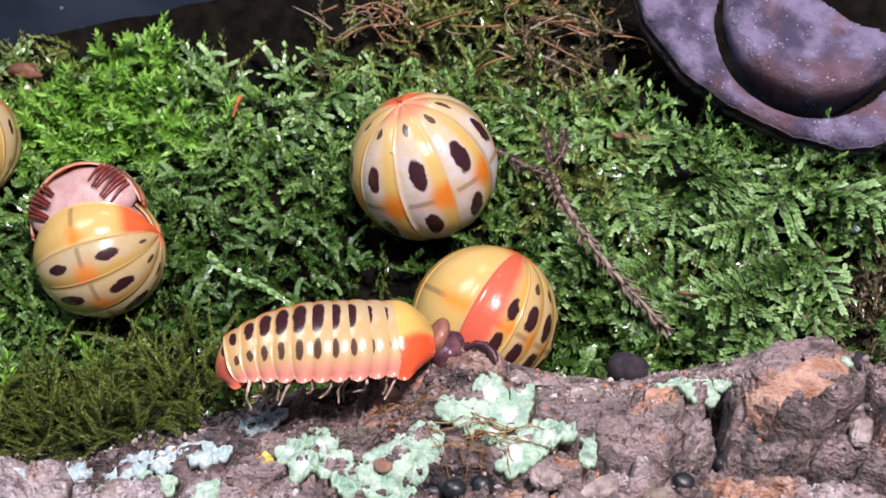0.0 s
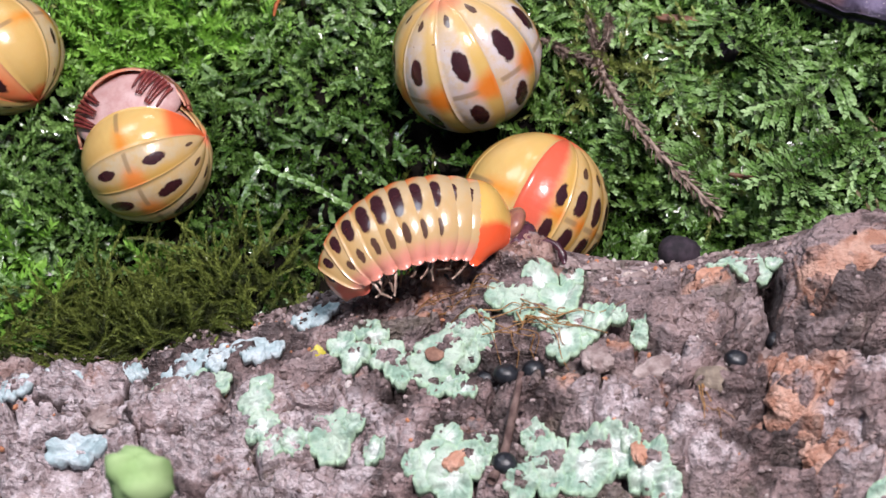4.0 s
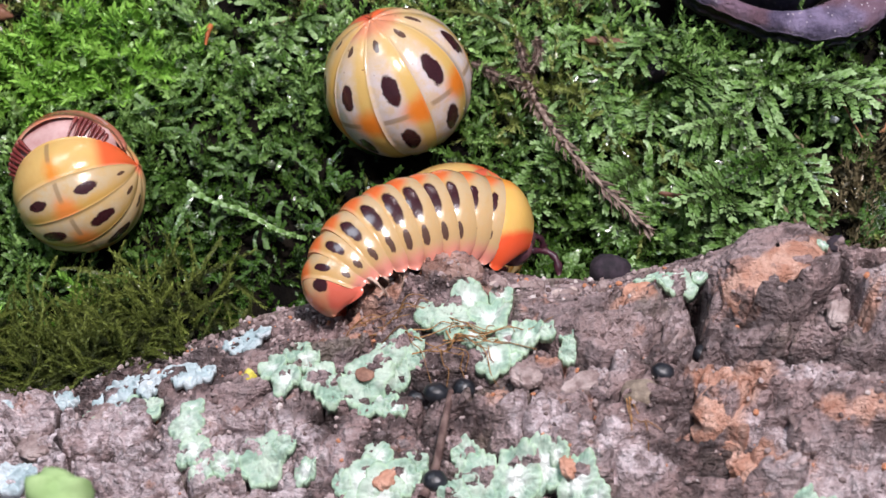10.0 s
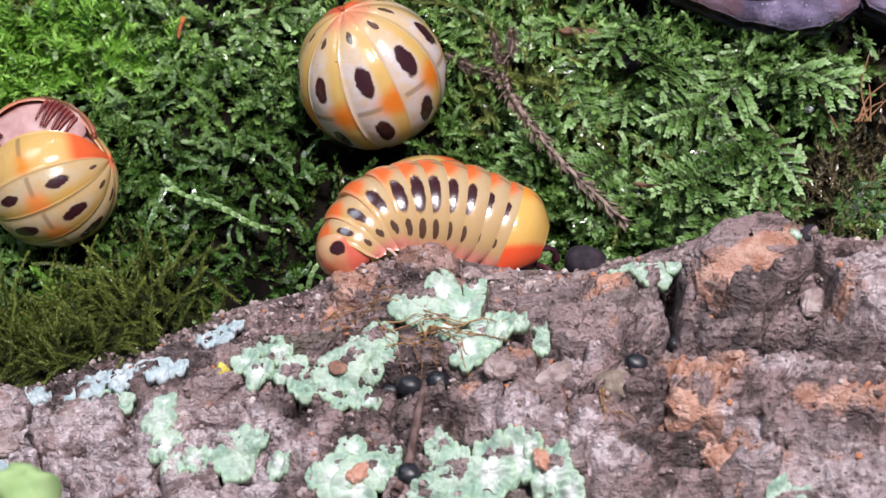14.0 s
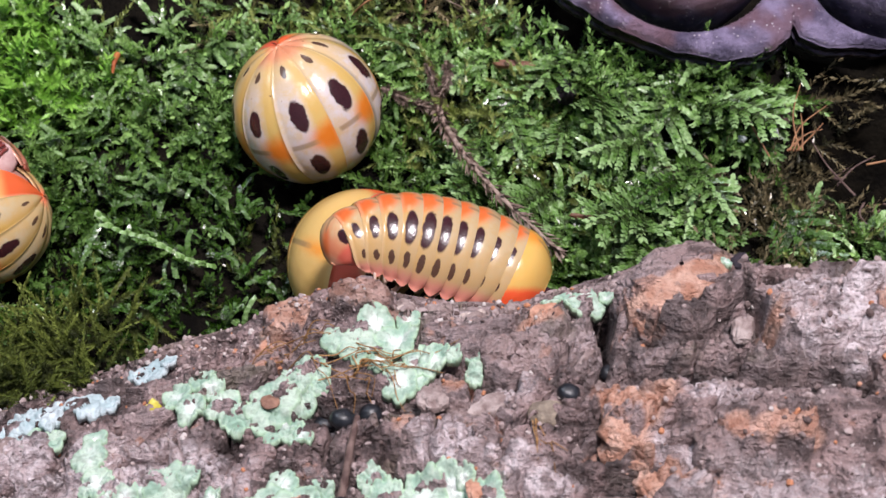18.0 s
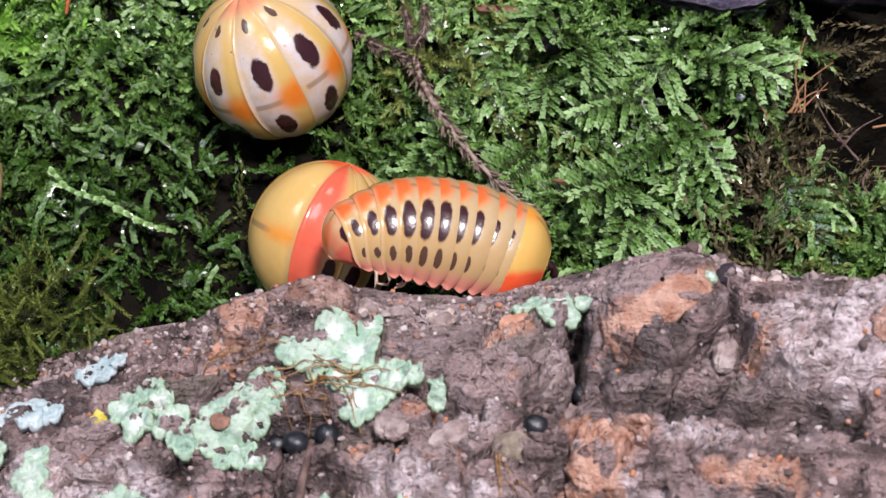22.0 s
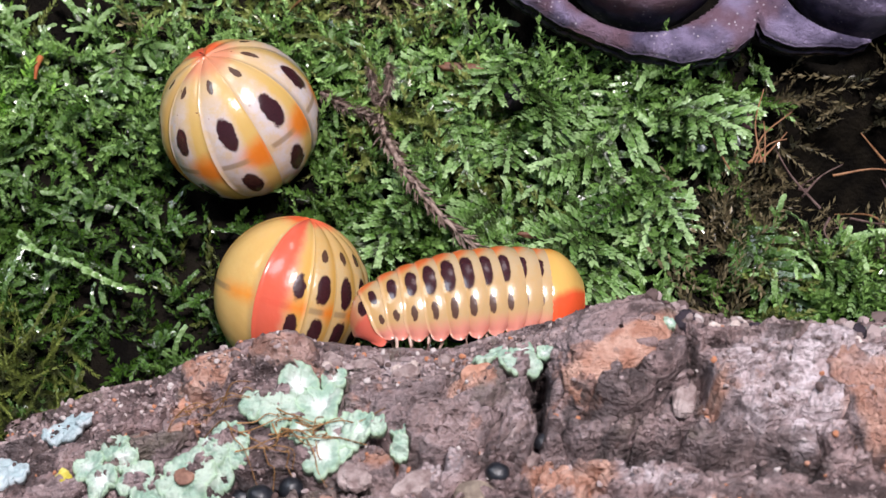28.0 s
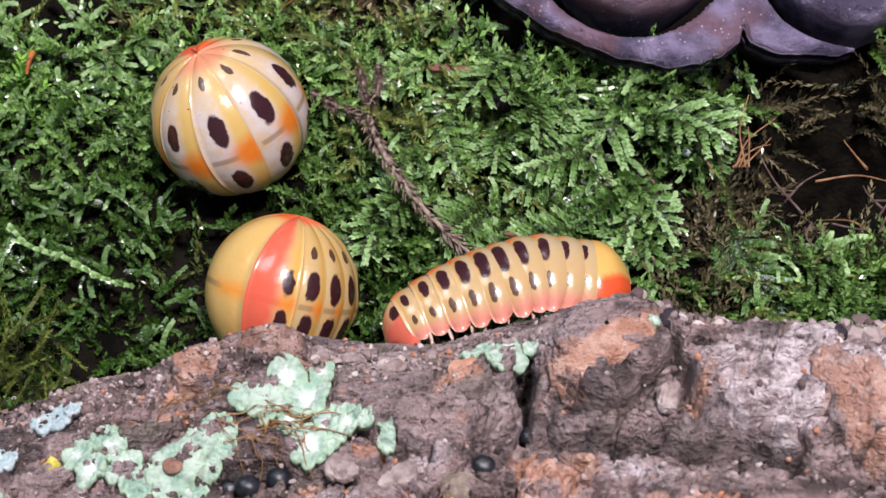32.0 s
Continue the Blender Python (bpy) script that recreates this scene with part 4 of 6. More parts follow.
def build_fronds():
    """Feathery fronds that lie over the cushion: dense in the fern-like patch, few elsewhere."""
    rng = np.random.default_rng(8)
    n = 900
    x, y = rng.uniform(-0.14, 0.14, n), rng.uniform(-0.004, 0.10, n)
    dense = np.exp(-(((x - 0.046) / 0.036) ** 2) - ((y - 0.042) / 0.032) ** 2) + 0.7 * np.exp(-(((x - 0.098) / 0.02) ** 2) - ((y - 0.012) / 0.012) ** 2)
    ok = has_moss(x, y) & (hollow(x, y - 0.012) < 0.2) & (hollow(x, y) < 0.1) & (rng.random(n) < (0.05 + 0.52 * dense) * (1 - np.exp(-(((x + 0.036) / 0.038) ** 2) - ((y - 0.028) / 0.030) ** 2))) & (region(x, y) != 1) & ((region(x, y) != 3) | (rng.random(n) < 0.12))
    x, y = x[ok], y[ok]
    z = moss_level(x, y) - 0.0025 + rng.uniform(-0.002, 0.0025, len(x))
    ok = clear_of_balls(x, y, z, 0.005)
    x, y, z = x[ok], y[ok], z[ok]
    m = len(x)
    temps = [frond(rng, rng.uniform(0.014, 0.023), 6, rng.uniform(0.0056, 0.0090), rng.uniform(0.0017, 0.0023), 0.00056, rng.uniform(0.2, 0.6)) for _ in range(12)]
    yaw = rng.normal(np.pi, 0.85, m) + 0.6 * fbm(x * 40, y * 40, 95, 2)
    tone = np.clip(0.50 + 0.45 * fbm(x * 80, y * 80, 97, 2) + rng.normal(0, 0.24, m), 0, 1)
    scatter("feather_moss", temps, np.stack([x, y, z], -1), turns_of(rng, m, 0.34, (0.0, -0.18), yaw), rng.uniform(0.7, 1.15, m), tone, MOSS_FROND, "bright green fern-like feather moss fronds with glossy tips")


def straggler(rng, length, leaf_len):
    """A long cord-like shoot that lies over the others, lifting its tip, with a few short side shoots."""
    verts, ups = [], []
    bend, n = rng.normal(0, 0.9), 7
    p, a = np.zeros(3), 0.0
    for k in range(n):
        d = np.array([math.sin(a), math.cos(a), 0.35 * math.sin(0.7 * k) - 0.05])
        d /= np.linalg.norm(d)
        cord(rng, p, d, length / n, leaf_len * (1.1 - 0.06 * k), leaf_len * 0.34, 0.35 + 0.09 * k, verts, ups)
        if k in (2, 3, 4) and rng.random() < 0.7:
            o = np.cross(d, (0, 0, 1)) * rng.choice((-1, 1)) + d * 0.8 + np.array([0, 0, 0.3])
            cord(rng, p, o / np.linalg.norm(o), length * rng.uniform(0.15, 0.3), leaf_len * 0.85, leaf_len * 0.28, 0.5, verts, ups)
        p, a = p + d * length / n, a + bend / n
    return np.array(verts), np.array(ups)


def build_stragglers():
    """Wet shoots that straggle over the cushion on all sides."""
    rng = np.random.default_rng(27)
    n = 1500
    x, y = rng.uniform(-0.13, 0.10, n), rng.uniform(0.002, 0.088, n)
    ok = has_moss(x, y) & (region(x, y) != 3) & (rng.random(n) < 0.75 - 0.45 * np.exp(-(((x - 0.046) / 0.03) ** 2) - ((y - 0.042) / 0.028) ** 2) - 0.45 * np.exp(-(((x + 0.034) / 0.032) ** 2) - ((y - 0.024) / 0.020) ** 2))
    x, y = x[ok], y[ok]
    z = moss_level(x, y) + rng.uniform(-0.0040, 0.0012, len(x))
    ok = clear_of_balls(x, y, z, 0.0045)
    x, y, z = x[ok], y[ok], z[ok]
    m = len(x)
    # These shoots, too, carry painted shade near the animals.
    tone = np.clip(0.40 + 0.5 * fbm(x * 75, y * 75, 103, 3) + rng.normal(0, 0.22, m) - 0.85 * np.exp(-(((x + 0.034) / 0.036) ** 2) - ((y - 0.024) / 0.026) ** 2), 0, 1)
    yaw = rng.uniform(0, 2 * np.pi, m)
    temps = [straggler(rng, rng.uniform(0.006, 0.011), rng.uniform(0.0010, 0.0015)) for _ in range(14)]
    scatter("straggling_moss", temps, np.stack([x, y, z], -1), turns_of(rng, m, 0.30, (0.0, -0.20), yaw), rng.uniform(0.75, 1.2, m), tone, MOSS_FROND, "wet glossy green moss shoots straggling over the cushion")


def build_drape():
    """Olive shoots that hang over the edge of the log."""
    rng = np.random.default_rng(15)
    n = 620
    x, y = rng.normal(-0.070, 0.0125, n), rng.uniform(-0.013, 0.017, n)
    z = np.maximum(moss_level(x, y) - 0.004, log_level(x, np.minimum(y, -0.012)) - 0.3 * np.clip(y + 0.012, 0, 1) - 0.002) + rng.uniform(-0.002, 0.002, n)
    temps = [sprig(rng, rng.uniform(0.009, 0.013), 64, 0.0014, 0.00030, rng.uniform(0.5, 1.0), 0.60) for _ in range(10)]
    tone = np.clip(0.45 + 0.5 * fbm(x * 90, y * 90, 99, 2) + rng.normal(0, 0.15, n), 0, 1)
    scatter("hanging_moss", temps, np.stack([x, y, z], -1), turns_of(rng, n, 0.35, (0.1, -0.75)), rng.uniform(0.7, 1.15, n), tone, MOSS_DRAPE, "soft olive green moss shoots hanging over the log's edge")


build_moss()
build_fronds()
build_stragglers()
build_drape()


# ---- pill millipedes ----
def plate_arch(half, high, length, front, rear, spot, material, reach=110, dome=0.0, name="tergite"):
    """One back plate of a walking body: an arch across y, x ahead, z up. dome closes it (positive ahead, negative behind)."""
    nu, nv = 10, 33
    th = np.radians(np.linspace(-reach, reach, nv))
    al = np.linspace(0, 1, nu)
    if dome:
        al = np.sin(al * np.pi / 2) if dome < 0 else 1 - np.cos(al * np.pi / 2)
    p, q = np.zeros((nu, nv, 3)), np.zeros((nu, nv, 3))
    for i, a in enumerate(al):
        k = front + (rear - front) * a + 0.070 * np.sin(np.pi * min(a * 1.10, 1)) - 0.045 * max(0, (a - 0.84) / 0.16) ** 2
        if dome:
            b = a if dome < 0 else 1 - a
            k *= np.sqrt(max(0.0, 1 - (min(abs(dome), 0.998) * b) ** 2.2))
        round_ = np.clip((np.abs(np.degrees(th)) - reach + 34) / 34, 0, 1) ** 2.4
        x = length * ((0.5 - a) * (1 - 0.60 * round_) - 0.12 * round_)
        flare = 1 + 0.05 * round_ * np.sin(np.pi * a)
        p[i] = np.stack([x, half * k * flare * np.sin(th), high * k * flare * np.cos(th)], -1)
        t = 0.0005
        q[i] = np.stack([x, (half * k - t) * np.sin(th), (high * k - t) * np.cos(th)], -1)
    verts, faces = sheet(p, q)
    side = np.tile(np.degrees(th) / reach, nu)
    along = np.repeat(al, nv)
    return mesh_of(name, verts, faces, material, {"side": np.tile(side, 2), "along": np.tile(along, 2), "spot": np.full(2 * nu * nv, spot)})


def plate_lune(radius, lon0, lon1, spot, material, proud=0.0, name="tergite", cap=89):
    """One plate of a rolled body: a slice of the ball between two meridians about its x axis."""
    nu, nv = 9, 41
    lon, lat = np.radians(np.linspace(lon0, lon1, nu)), np.radians(np.linspace(-cap, cap, nv))
    a = np.linspace(0, 1, nu)
    r = radius * (1 + proud + 0.020 * np.sin(np.pi * np.clip(a * 1.1, 0, 1)) + 0.009 * a - 0.014 * np.clip((a - 0.86) / 0.14, 0, 1) ** 2)

    def shell(r):
        return np.stack([r[:, None] * np.sin(lat)[None] * 1.0 + 0 * lon[:, None], r[:, None] * np.cos(lat)[None] * np.cos(lon)[:, None], r[:, None] * np.cos(lat)[None] * np.sin(lon)[:, None]], -1)

    verts, faces = sheet(shell(r), shell(r - 0.0006))
    side, along = np.tile(np.degrees(lat) / cap, nu), np.repeat(a, nv)
    return mesh_of(name, verts, faces, material, {"side": np.tile(side, 2), "along": np.tile(along, 2), "spot": np.full(2 * nu * nv, spot)})


def rolled(label, place, radius, axis, zero, plates, group="pill millipedes"):
    """A rolled-up pill millipede. axis: from flank to flank; zero: the way in which longitude 0 faces. plates: name, from, to, spot, material."""
    thing = new("pill_millipede")
    tagged(thing, label, "millipede", group)
    ex = Vector(axis).normalized()
    ey = (Vector(zero) - ex * ex.dot(Vector(zero))).normalized()
    ez = ex.cross(ey)
    m = Matrix((ex, ey, ez)).transposed().to_4x4()
    thing.matrix_world = Matrix.Translation(place) @ m
    for name, a, b, spot, mat in plates:
        part(name, plate_lune(radius, a, b, spot, mat, 0.004 if "shield" in name else 0, name), thing)
    v, f = blob_points(12, 20, radius * 0.93, 0.0)
    part("underside", mesh_of("underside", v, f, FLESH), thing, "pale pink soft underside")
    return thing


# The camera's usual right, up and backward ways, in which the animals' turns are given.
AHEAD = Vector((0, 0.743, -0.669))
RIGHT, UP = Vector((1, 0, 0)), Vector((0, 0.669, 0.743))


def facing(r, u, b):
    return RIGHT * r + UP * u - AHEAD * b


def ring_of_plates(mat, first, count, step, spots):
    return [("tergite", first + k * step, first + (k + 1) * step + (3 if step > 0 else -3), spots[k % len(spots)], mat) for k in range(count)]


def build_rolled():
    made = {}
    bx, by, bz, r = BALLS[0]
    plates = ring_of_plates(SHELL_PALE, -150, 2, 36, [0.7, 0.8]) + ring_of_plates(SHELL_WHITE, -78, 5, 39.5, [0.92, 1.08, 1.12, 1.05, 0.85]) + [("thoracic_shield", 119, 168, 0, SHELL_YELLOW), ("anal_shield", 166, 212, 1.0, SHELL_RED)]
    made["upper"] = rolled("rolled-up cream and yellow pill millipede with dark spots, in the moss", (bx, by, bz), r, facing(-0.34, 0.76, 0.55), facing(0.34, -0.30, 0.88), plates)
    bx, by, bz, r = BALLS[1]
    plates = [("tergite", -118, -82, 0.7, SHELL_BALL), ("thoracic_shield", -84, -20, 0, SHELL_YELLOW), ("anal_shield", -22, 17, 1.0, SHELL_BAND)] + ring_of_plates(SHELL_BALL, 15, 12, 20, [1.05, 1.1, 1.1, 1.1, 1.0, 0.95, 0.9, 0.8, 0.8])
    made["lower"] = rolled("rolled-up yellow pill millipede with a red band, behind the log", (bx, by, bz), r, facing(0.42, 0.90, 0.04), facing(0.0, 0.0, 1), plates)
    bx, by, bz, r = BALLS[2]
    plates = [("thoracic_shield", 52, 8, 0, SHELL_CORNER)] + ring_of_plates(SHELL_PALE, 10, 8, -34, [0.85, 1.0, 1.1, 1.1, 1.05, 1.0, 1.0, 0.95])
    made["left"] = rolled("half-opened yellow pill millipede with its pale pink inside showing", (bx, by, bz), r, facing(-0.92, -0.36, -0.12), facing(0.05, 0.0, 1), plates)
    lid = part("anal_shield", plate_lune(r * 0.95, 172, 62, 0.0, SHELL_PINK, 0.0, "anal_shield", 88), made["left"], "pinkish red tail shield that opens and shuts")
    v, f = blob_points(16, 26, 1.0, 0.10, 6, (r * 0.88, r * 0.36, r * 0.62))
    part("belly", mesh_of("belly", v + np.array([0, r * 0.10, r * 0.28]), f, BELLY), lid, "brownish pink soft belly")
    for k in range(16):
        a = (0.62 + 0.72 * (k // 2) / 7) * (1 if k % 2 else -1)
        x0, z0 = 0.86 * math.sin(a), 0.10 + 0.72 * math.cos(a)
        line = []
        for w in np.linspace(0, 1, 6):
            x, z = x0 * (1 - 0.42 * w), z0 - (0.30 + 0.04 * (k % 3)) * w
            deep = max(0.0, 1 - (x / 0.88) ** 2 - ((z - 0.28) / 0.62) ** 2)
            line.append((r * x, r * (0.10 + 0.38 * math.sqrt(deep)) + 0.0005, r * z))
        v, f = tube(smooth_line(line, 10), np.linspace(0.00050, 0.00018, 10), 6)
        part("leg", mesh_of("leg", v, f, FOLDED), lid, "dark red folded leg")
    made["lid"] = lid
    bx, by, bz, r = BALLS[3]
    plates = [("anal_shield", -38, 6, 1.2, SHELL_RED), ("thoracic_shield", 4, 62, 0, SHELL_YELLOW)] + ring_of_plates(SHELL_PALE, 60, 9, 29, [0.6, 0.7, 0.7, 0.8, 0.9])
    made["far"] = rolled("rolled-up yellow and red pill millipede at the moss edge", (bx, by, bz), r, facing(-0.65, 0.75, -0.1), facing(0.0, 0.0, 1), plates)
    return made


ROLLED = build_rolled()

# ---- the walking pill millipede ----
HALF, HIGH = 0.0091, 0.0092
# The middle line of the walking body from tail to head: seconds, lean to the front in degrees, places.
SPINES = [
    (0, -3, [(-0.0430, -0.0169, 0.0179), (-0.0373, -0.0154, 0.0195), (-0.0291, -0.0147, 0.0204), (-0.0219, -0.0139, 0.0206), (-0.0156, -0.0127, 0.0207), (-0.0106, -0.0118, 0.0206)]),
    (1, -3, [(-0.0416, -0.0171, 0.0176), (-0.0357, -0.0158, 0.0192), (-0.0276, -0.0150, 0.0201), (-0.0203, -0.0141, 0.0204), (-0.0140, -0.0127, 0.0208), (-0.0081, -0.0115, 0.0209)]),
    (2, -2, [(-0.0396, -0.0182, 0.0165), (-0.0356, -0.0159, 0.0190), (-0.0283, -0.0145, 0.0205), (-0.0211, -0.0134, 0.0211), (-0.0147, -0.0118, 0.0218), (-0.0093, -0.0104, 0.0221)]),
    (3, 0, [(-0.0376, -0.0217, 0.0126), (-0.0336, -0.0188, 0.0158), (-0.0273, -0.0165, 0.0183), (-0.0206, -0.0148, 0.0195), (-0.0143, -0.0127, 0.0204), (-0.0075, -0.0115, 0.0202)]),
    (4, 3, [(-0.0320, -0.0204, 0.0140), (-0.0299, -0.0170, 0.0177), (-0.0254, -0.0148, 0.0202), (-0.0191, -0.0126, 0.0218), (-0.0128, -0.0112, 0.0216), (-0.0060, -0.0108, 0.0202)]),
    (7, 9, [(-0.0269, -0.0203, 0.0141), (-0.0257, -0.0154, 0.0177), (-0.0213, -0.0121, 0.0197), (-0.0150, -0.0090, 0.0207), (-0.0077, -0.0062, 0.0209), (0.0002, -0.0046, 0.0196)]),
    (8, 11, [(-0.0253, -0.0202, 0.0142), (-0.0241, -0.0149, 0.0174), (-0.0193, -0.0105, 0.0196), (-0.0120, -0.0067, 0.0207), (-0.0046, -0.0034, 0.0207), (0.0048, -0.0018, 0.0190)]),
    (9, 13, [(-0.0248, -0.0208, 0.0135), (-0.0233, -0.0150, 0.0164), (-0.0181, -0.0096, 0.0188), (-0.0108, -0.0055, 0.0195), (-0.0034, -0.0021, 0.0191), (0.0076, -0.0007, 0.0164)]),
    (11, 18, [(-0.0201, -0.0198, 0.0148), (-0.0190, -0.0132, 0.0175), (-0.0136, -0.0073, 0.0191), (-0.0057, -0.0030, 0.0187), (0.0029, -0.0005, 0.0173), (0.0116, -0.0004, 0.0137)]),
    (12, 20, [(-0.0190, -0.0178, 0.0140), (-0.0180, -0.0116, 0.0165), (-0.0131, -0.0057, 0.0181), (-0.0053, -0.0016, 0.0177), (0.0031, 0.0003, 0.0161), (0.0128, -0.0004, 0.0123)]),
    (13, 24, [(-0.0157, -0.0151, 0.0138), (-0.0154, -0.0098, 0.0159), (-0.0109, -0.0038, 0.0176), (-0.0038, 0.0002, 0.0171), (0.0044, 0.0013, 0.0151), (0.0161, -0.0008, 0.0104)]),
    (14, 25, [(-0.0147, -0.0134, 0.0135), (-0.0149, -0.0083, 0.0152), (-0.0103, -0.0023, 0.0169), (-0.0030, 0.0010, 0.0159), (0.0055, 0.0018, 0.0139), (0.0172, -0.0001, 0.0097)]),
    (15, 26, [(-0.0117, -0.0114, 0.0120), (-0.0117, -0.0065, 0.0139), (-0.0072, -0.0008, 0.0158), (0.0005, 0.0017, 0.0145), (0.0092, 0.0022, 0.0125), (0.0214, 0.0001, 0.0084)]),
    (17.5, 29, [(-0.0081, -0.0016, 0.0140), (-0.0048, 0.0025, 0.0155), (0.0019, 0.0046, 0.0149), (0.0097, 0.0047, 0.0128), (0.0185, 0.0036, 0.0104), (0.0278, 0.0011, 0.0065)]),
    (19, 29, [(-0.0048, 0.0001, 0.0129), (-0.0010, 0.0029, 0.0136), (0.0067, 0.0041, 0.0125), (0.0136, 0.0039, 0.0105), (0.0205, 0.0030, 0.0083), (0.0298, 0.0007, 0.0046)]),
    (20, 29, [(-0.0058, 0.0005, 0.0133), (-0.0015, 0.0033, 0.0140), (0.0057, 0.0044, 0.0129), (0.0126, 0.0045, 0.0112), (0.0195, 0.0039, 0.0093), (0.0298, 0.0015, 0.0054)]),
    (21, 29, [(-0.0007, -0.0009, 0.0118), (0.0039, 0.0021, 0.0127), (0.0122, 0.0032, 0.0115), (0.0198, 0.0034, 0.0100), (0.0264, 0.0033, 0.0087), (0.0326, 0.0020, 0.0060)]),
    (22, 27, [(-0.0006, -0.0002, 0.0125), (0.0034, 0.0027, 0.0133), (0.0107, 0.0044, 0.0128), (0.0180, 0.0047, 0.0113), (0.0245, 0.0041, 0.0095), (0.0324, 0.0024, 0.0065)]),
    (23, 24, [(0.0018, -0.0021, 0.0104), (0.0059, 0.0010, 0.0115), (0.0131, 0.0027, 0.0109), (0.0195, 0.0031, 0.0096), (0.0260, 0.0030, 0.0083), (0.0349, 0.0022, 0.0062)]),
    (24, 20, [(0.0037, -0.0023, 0.0103), (0.0082, 0.0005, 0.0110), (0.0155, 0.0021, 0.0104), (0.0229, 0.0031, 0.0097), (0.0294, 0.0036, 0.0091), (0.0364, 0.0031, 0.0073)]),
    (25, 16, [(0.0043, -0.0014, 0.0112), (0.0092, 0.0015, 0.0120), (0.0165, 0.0033, 0.0116), (0.0238, 0.0043, 0.0109), (0.0303, 0.0049, 0.0104), (0.0396, 0.0048, 0.0091)]),
    (28, 3, [(0.0080, 0.0007, 0.0075), (0.0136, 0.0030, 0.0089), (0.0211, 0.0040, 0.0089), (0.0286, 0.0052, 0.0087), (0.0362, 0.0064, 0.0081), (0.0450, 0.0069, 0.0069)]),
    (29, 0, [(0.0098, 0.0005, 0.0073), (0.0154, 0.0028, 0.0087), (0.0229, 0.0041, 0.0090), (0.0300, 0.0053, 0.0088), (0.0376, 0.0063, 0.0081), (0.0461, 0.0070, 0.0071)]),
    (30, -2, [(0.0102, -0.0001, 0.0066), (0.0158, 0.0025, 0.0084), (0.0233, 0.0042, 0.0090), (0.0299, 0.0054, 0.0088), (0.0376, 0.0067, 0.0085), (0.0472, 0.0074, 0.0075)]),
    (31, -5, [(0.0139, -0.0013, 0.0054), (0.0195, 0.0014, 0.0071), (0.0265, 0.0030, 0.0077), (0.0336, 0.0049, 0.0083), (0.0413, 0.0065, 0.0083), (0.0528, 0.0073, 0.0074)]),
    (32, -6, [(0.0148, -0.0005, 0.0062), (0.0203, 0.0021, 0.0079), (0.0269, 0.0040, 0.0088), (0.0346, 0.0060, 0.0095), (0.0423, 0.0079, 0.0099), (0.0557, 0.0080, 0.0082)]),
]
# The rolling ball: seconds, place, turn and roll in degrees.
LOWER = [
    (0, (0.0008, 0.0224, -0.0059), 8.0, 0.0),
    (2, (0.0018, 0.0232, -0.0049), 7.8, -0.2),
    (4, (0.0009, 0.0226, -0.0056), 7.6, -0.4),
    (7, (-0.0000, 0.0216, -0.0068), 7.2, -0.8),
    (9, (-0.0010, 0.0217, -0.0066), 7.0, -1.0),
    (11, (-0.0014, 0.0215, -0.0068), 6.3, -2.0),
    (13, (-0.0016, 0.0215, -0.0067), 5.6, -3.0),
    (15, (-0.0019, 0.0215, -0.0068), 4.9, -4.0),
    (17.5, (-0.0023, 0.0216, -0.0070), 4.0, -5.2),
    (19, (-0.0023, 0.0216, -0.0069), 3.6, -6.0),
    (20, (-0.0018, 0.0215, -0.0071), 3.3, -6.5),
    (21, (-0.0030, 0.0210, -0.0073), 3.0, -7.0),
    (22, (-0.0028, 0.0204, -0.0078), 2.2, -7.5),
    (23, (-0.0032, 0.0204, -0.0077), 1.5, -8.0),
    (24, (-0.0032, 0.0203, -0.0079), 0.8, -8.5),
    (25, (-0.0034, 0.0202, -0.0080), 0.0, -9.0),
    (28, (-0.0032, 0.0206, -0.0075), -0.9, -9.9),
    (29, (-0.0030, 0.0205, -0.0077), -1.1, -10.1),
    (30, (-0.0029, 0.0206, -0.0076), -1.4, -10.4),
    (31, (-0.0027, 0.0205, -0.0076), -1.7, -10.7),
    (32, (-0.0027, 0.0205, -0.0076), -2.0, -11.0),
]


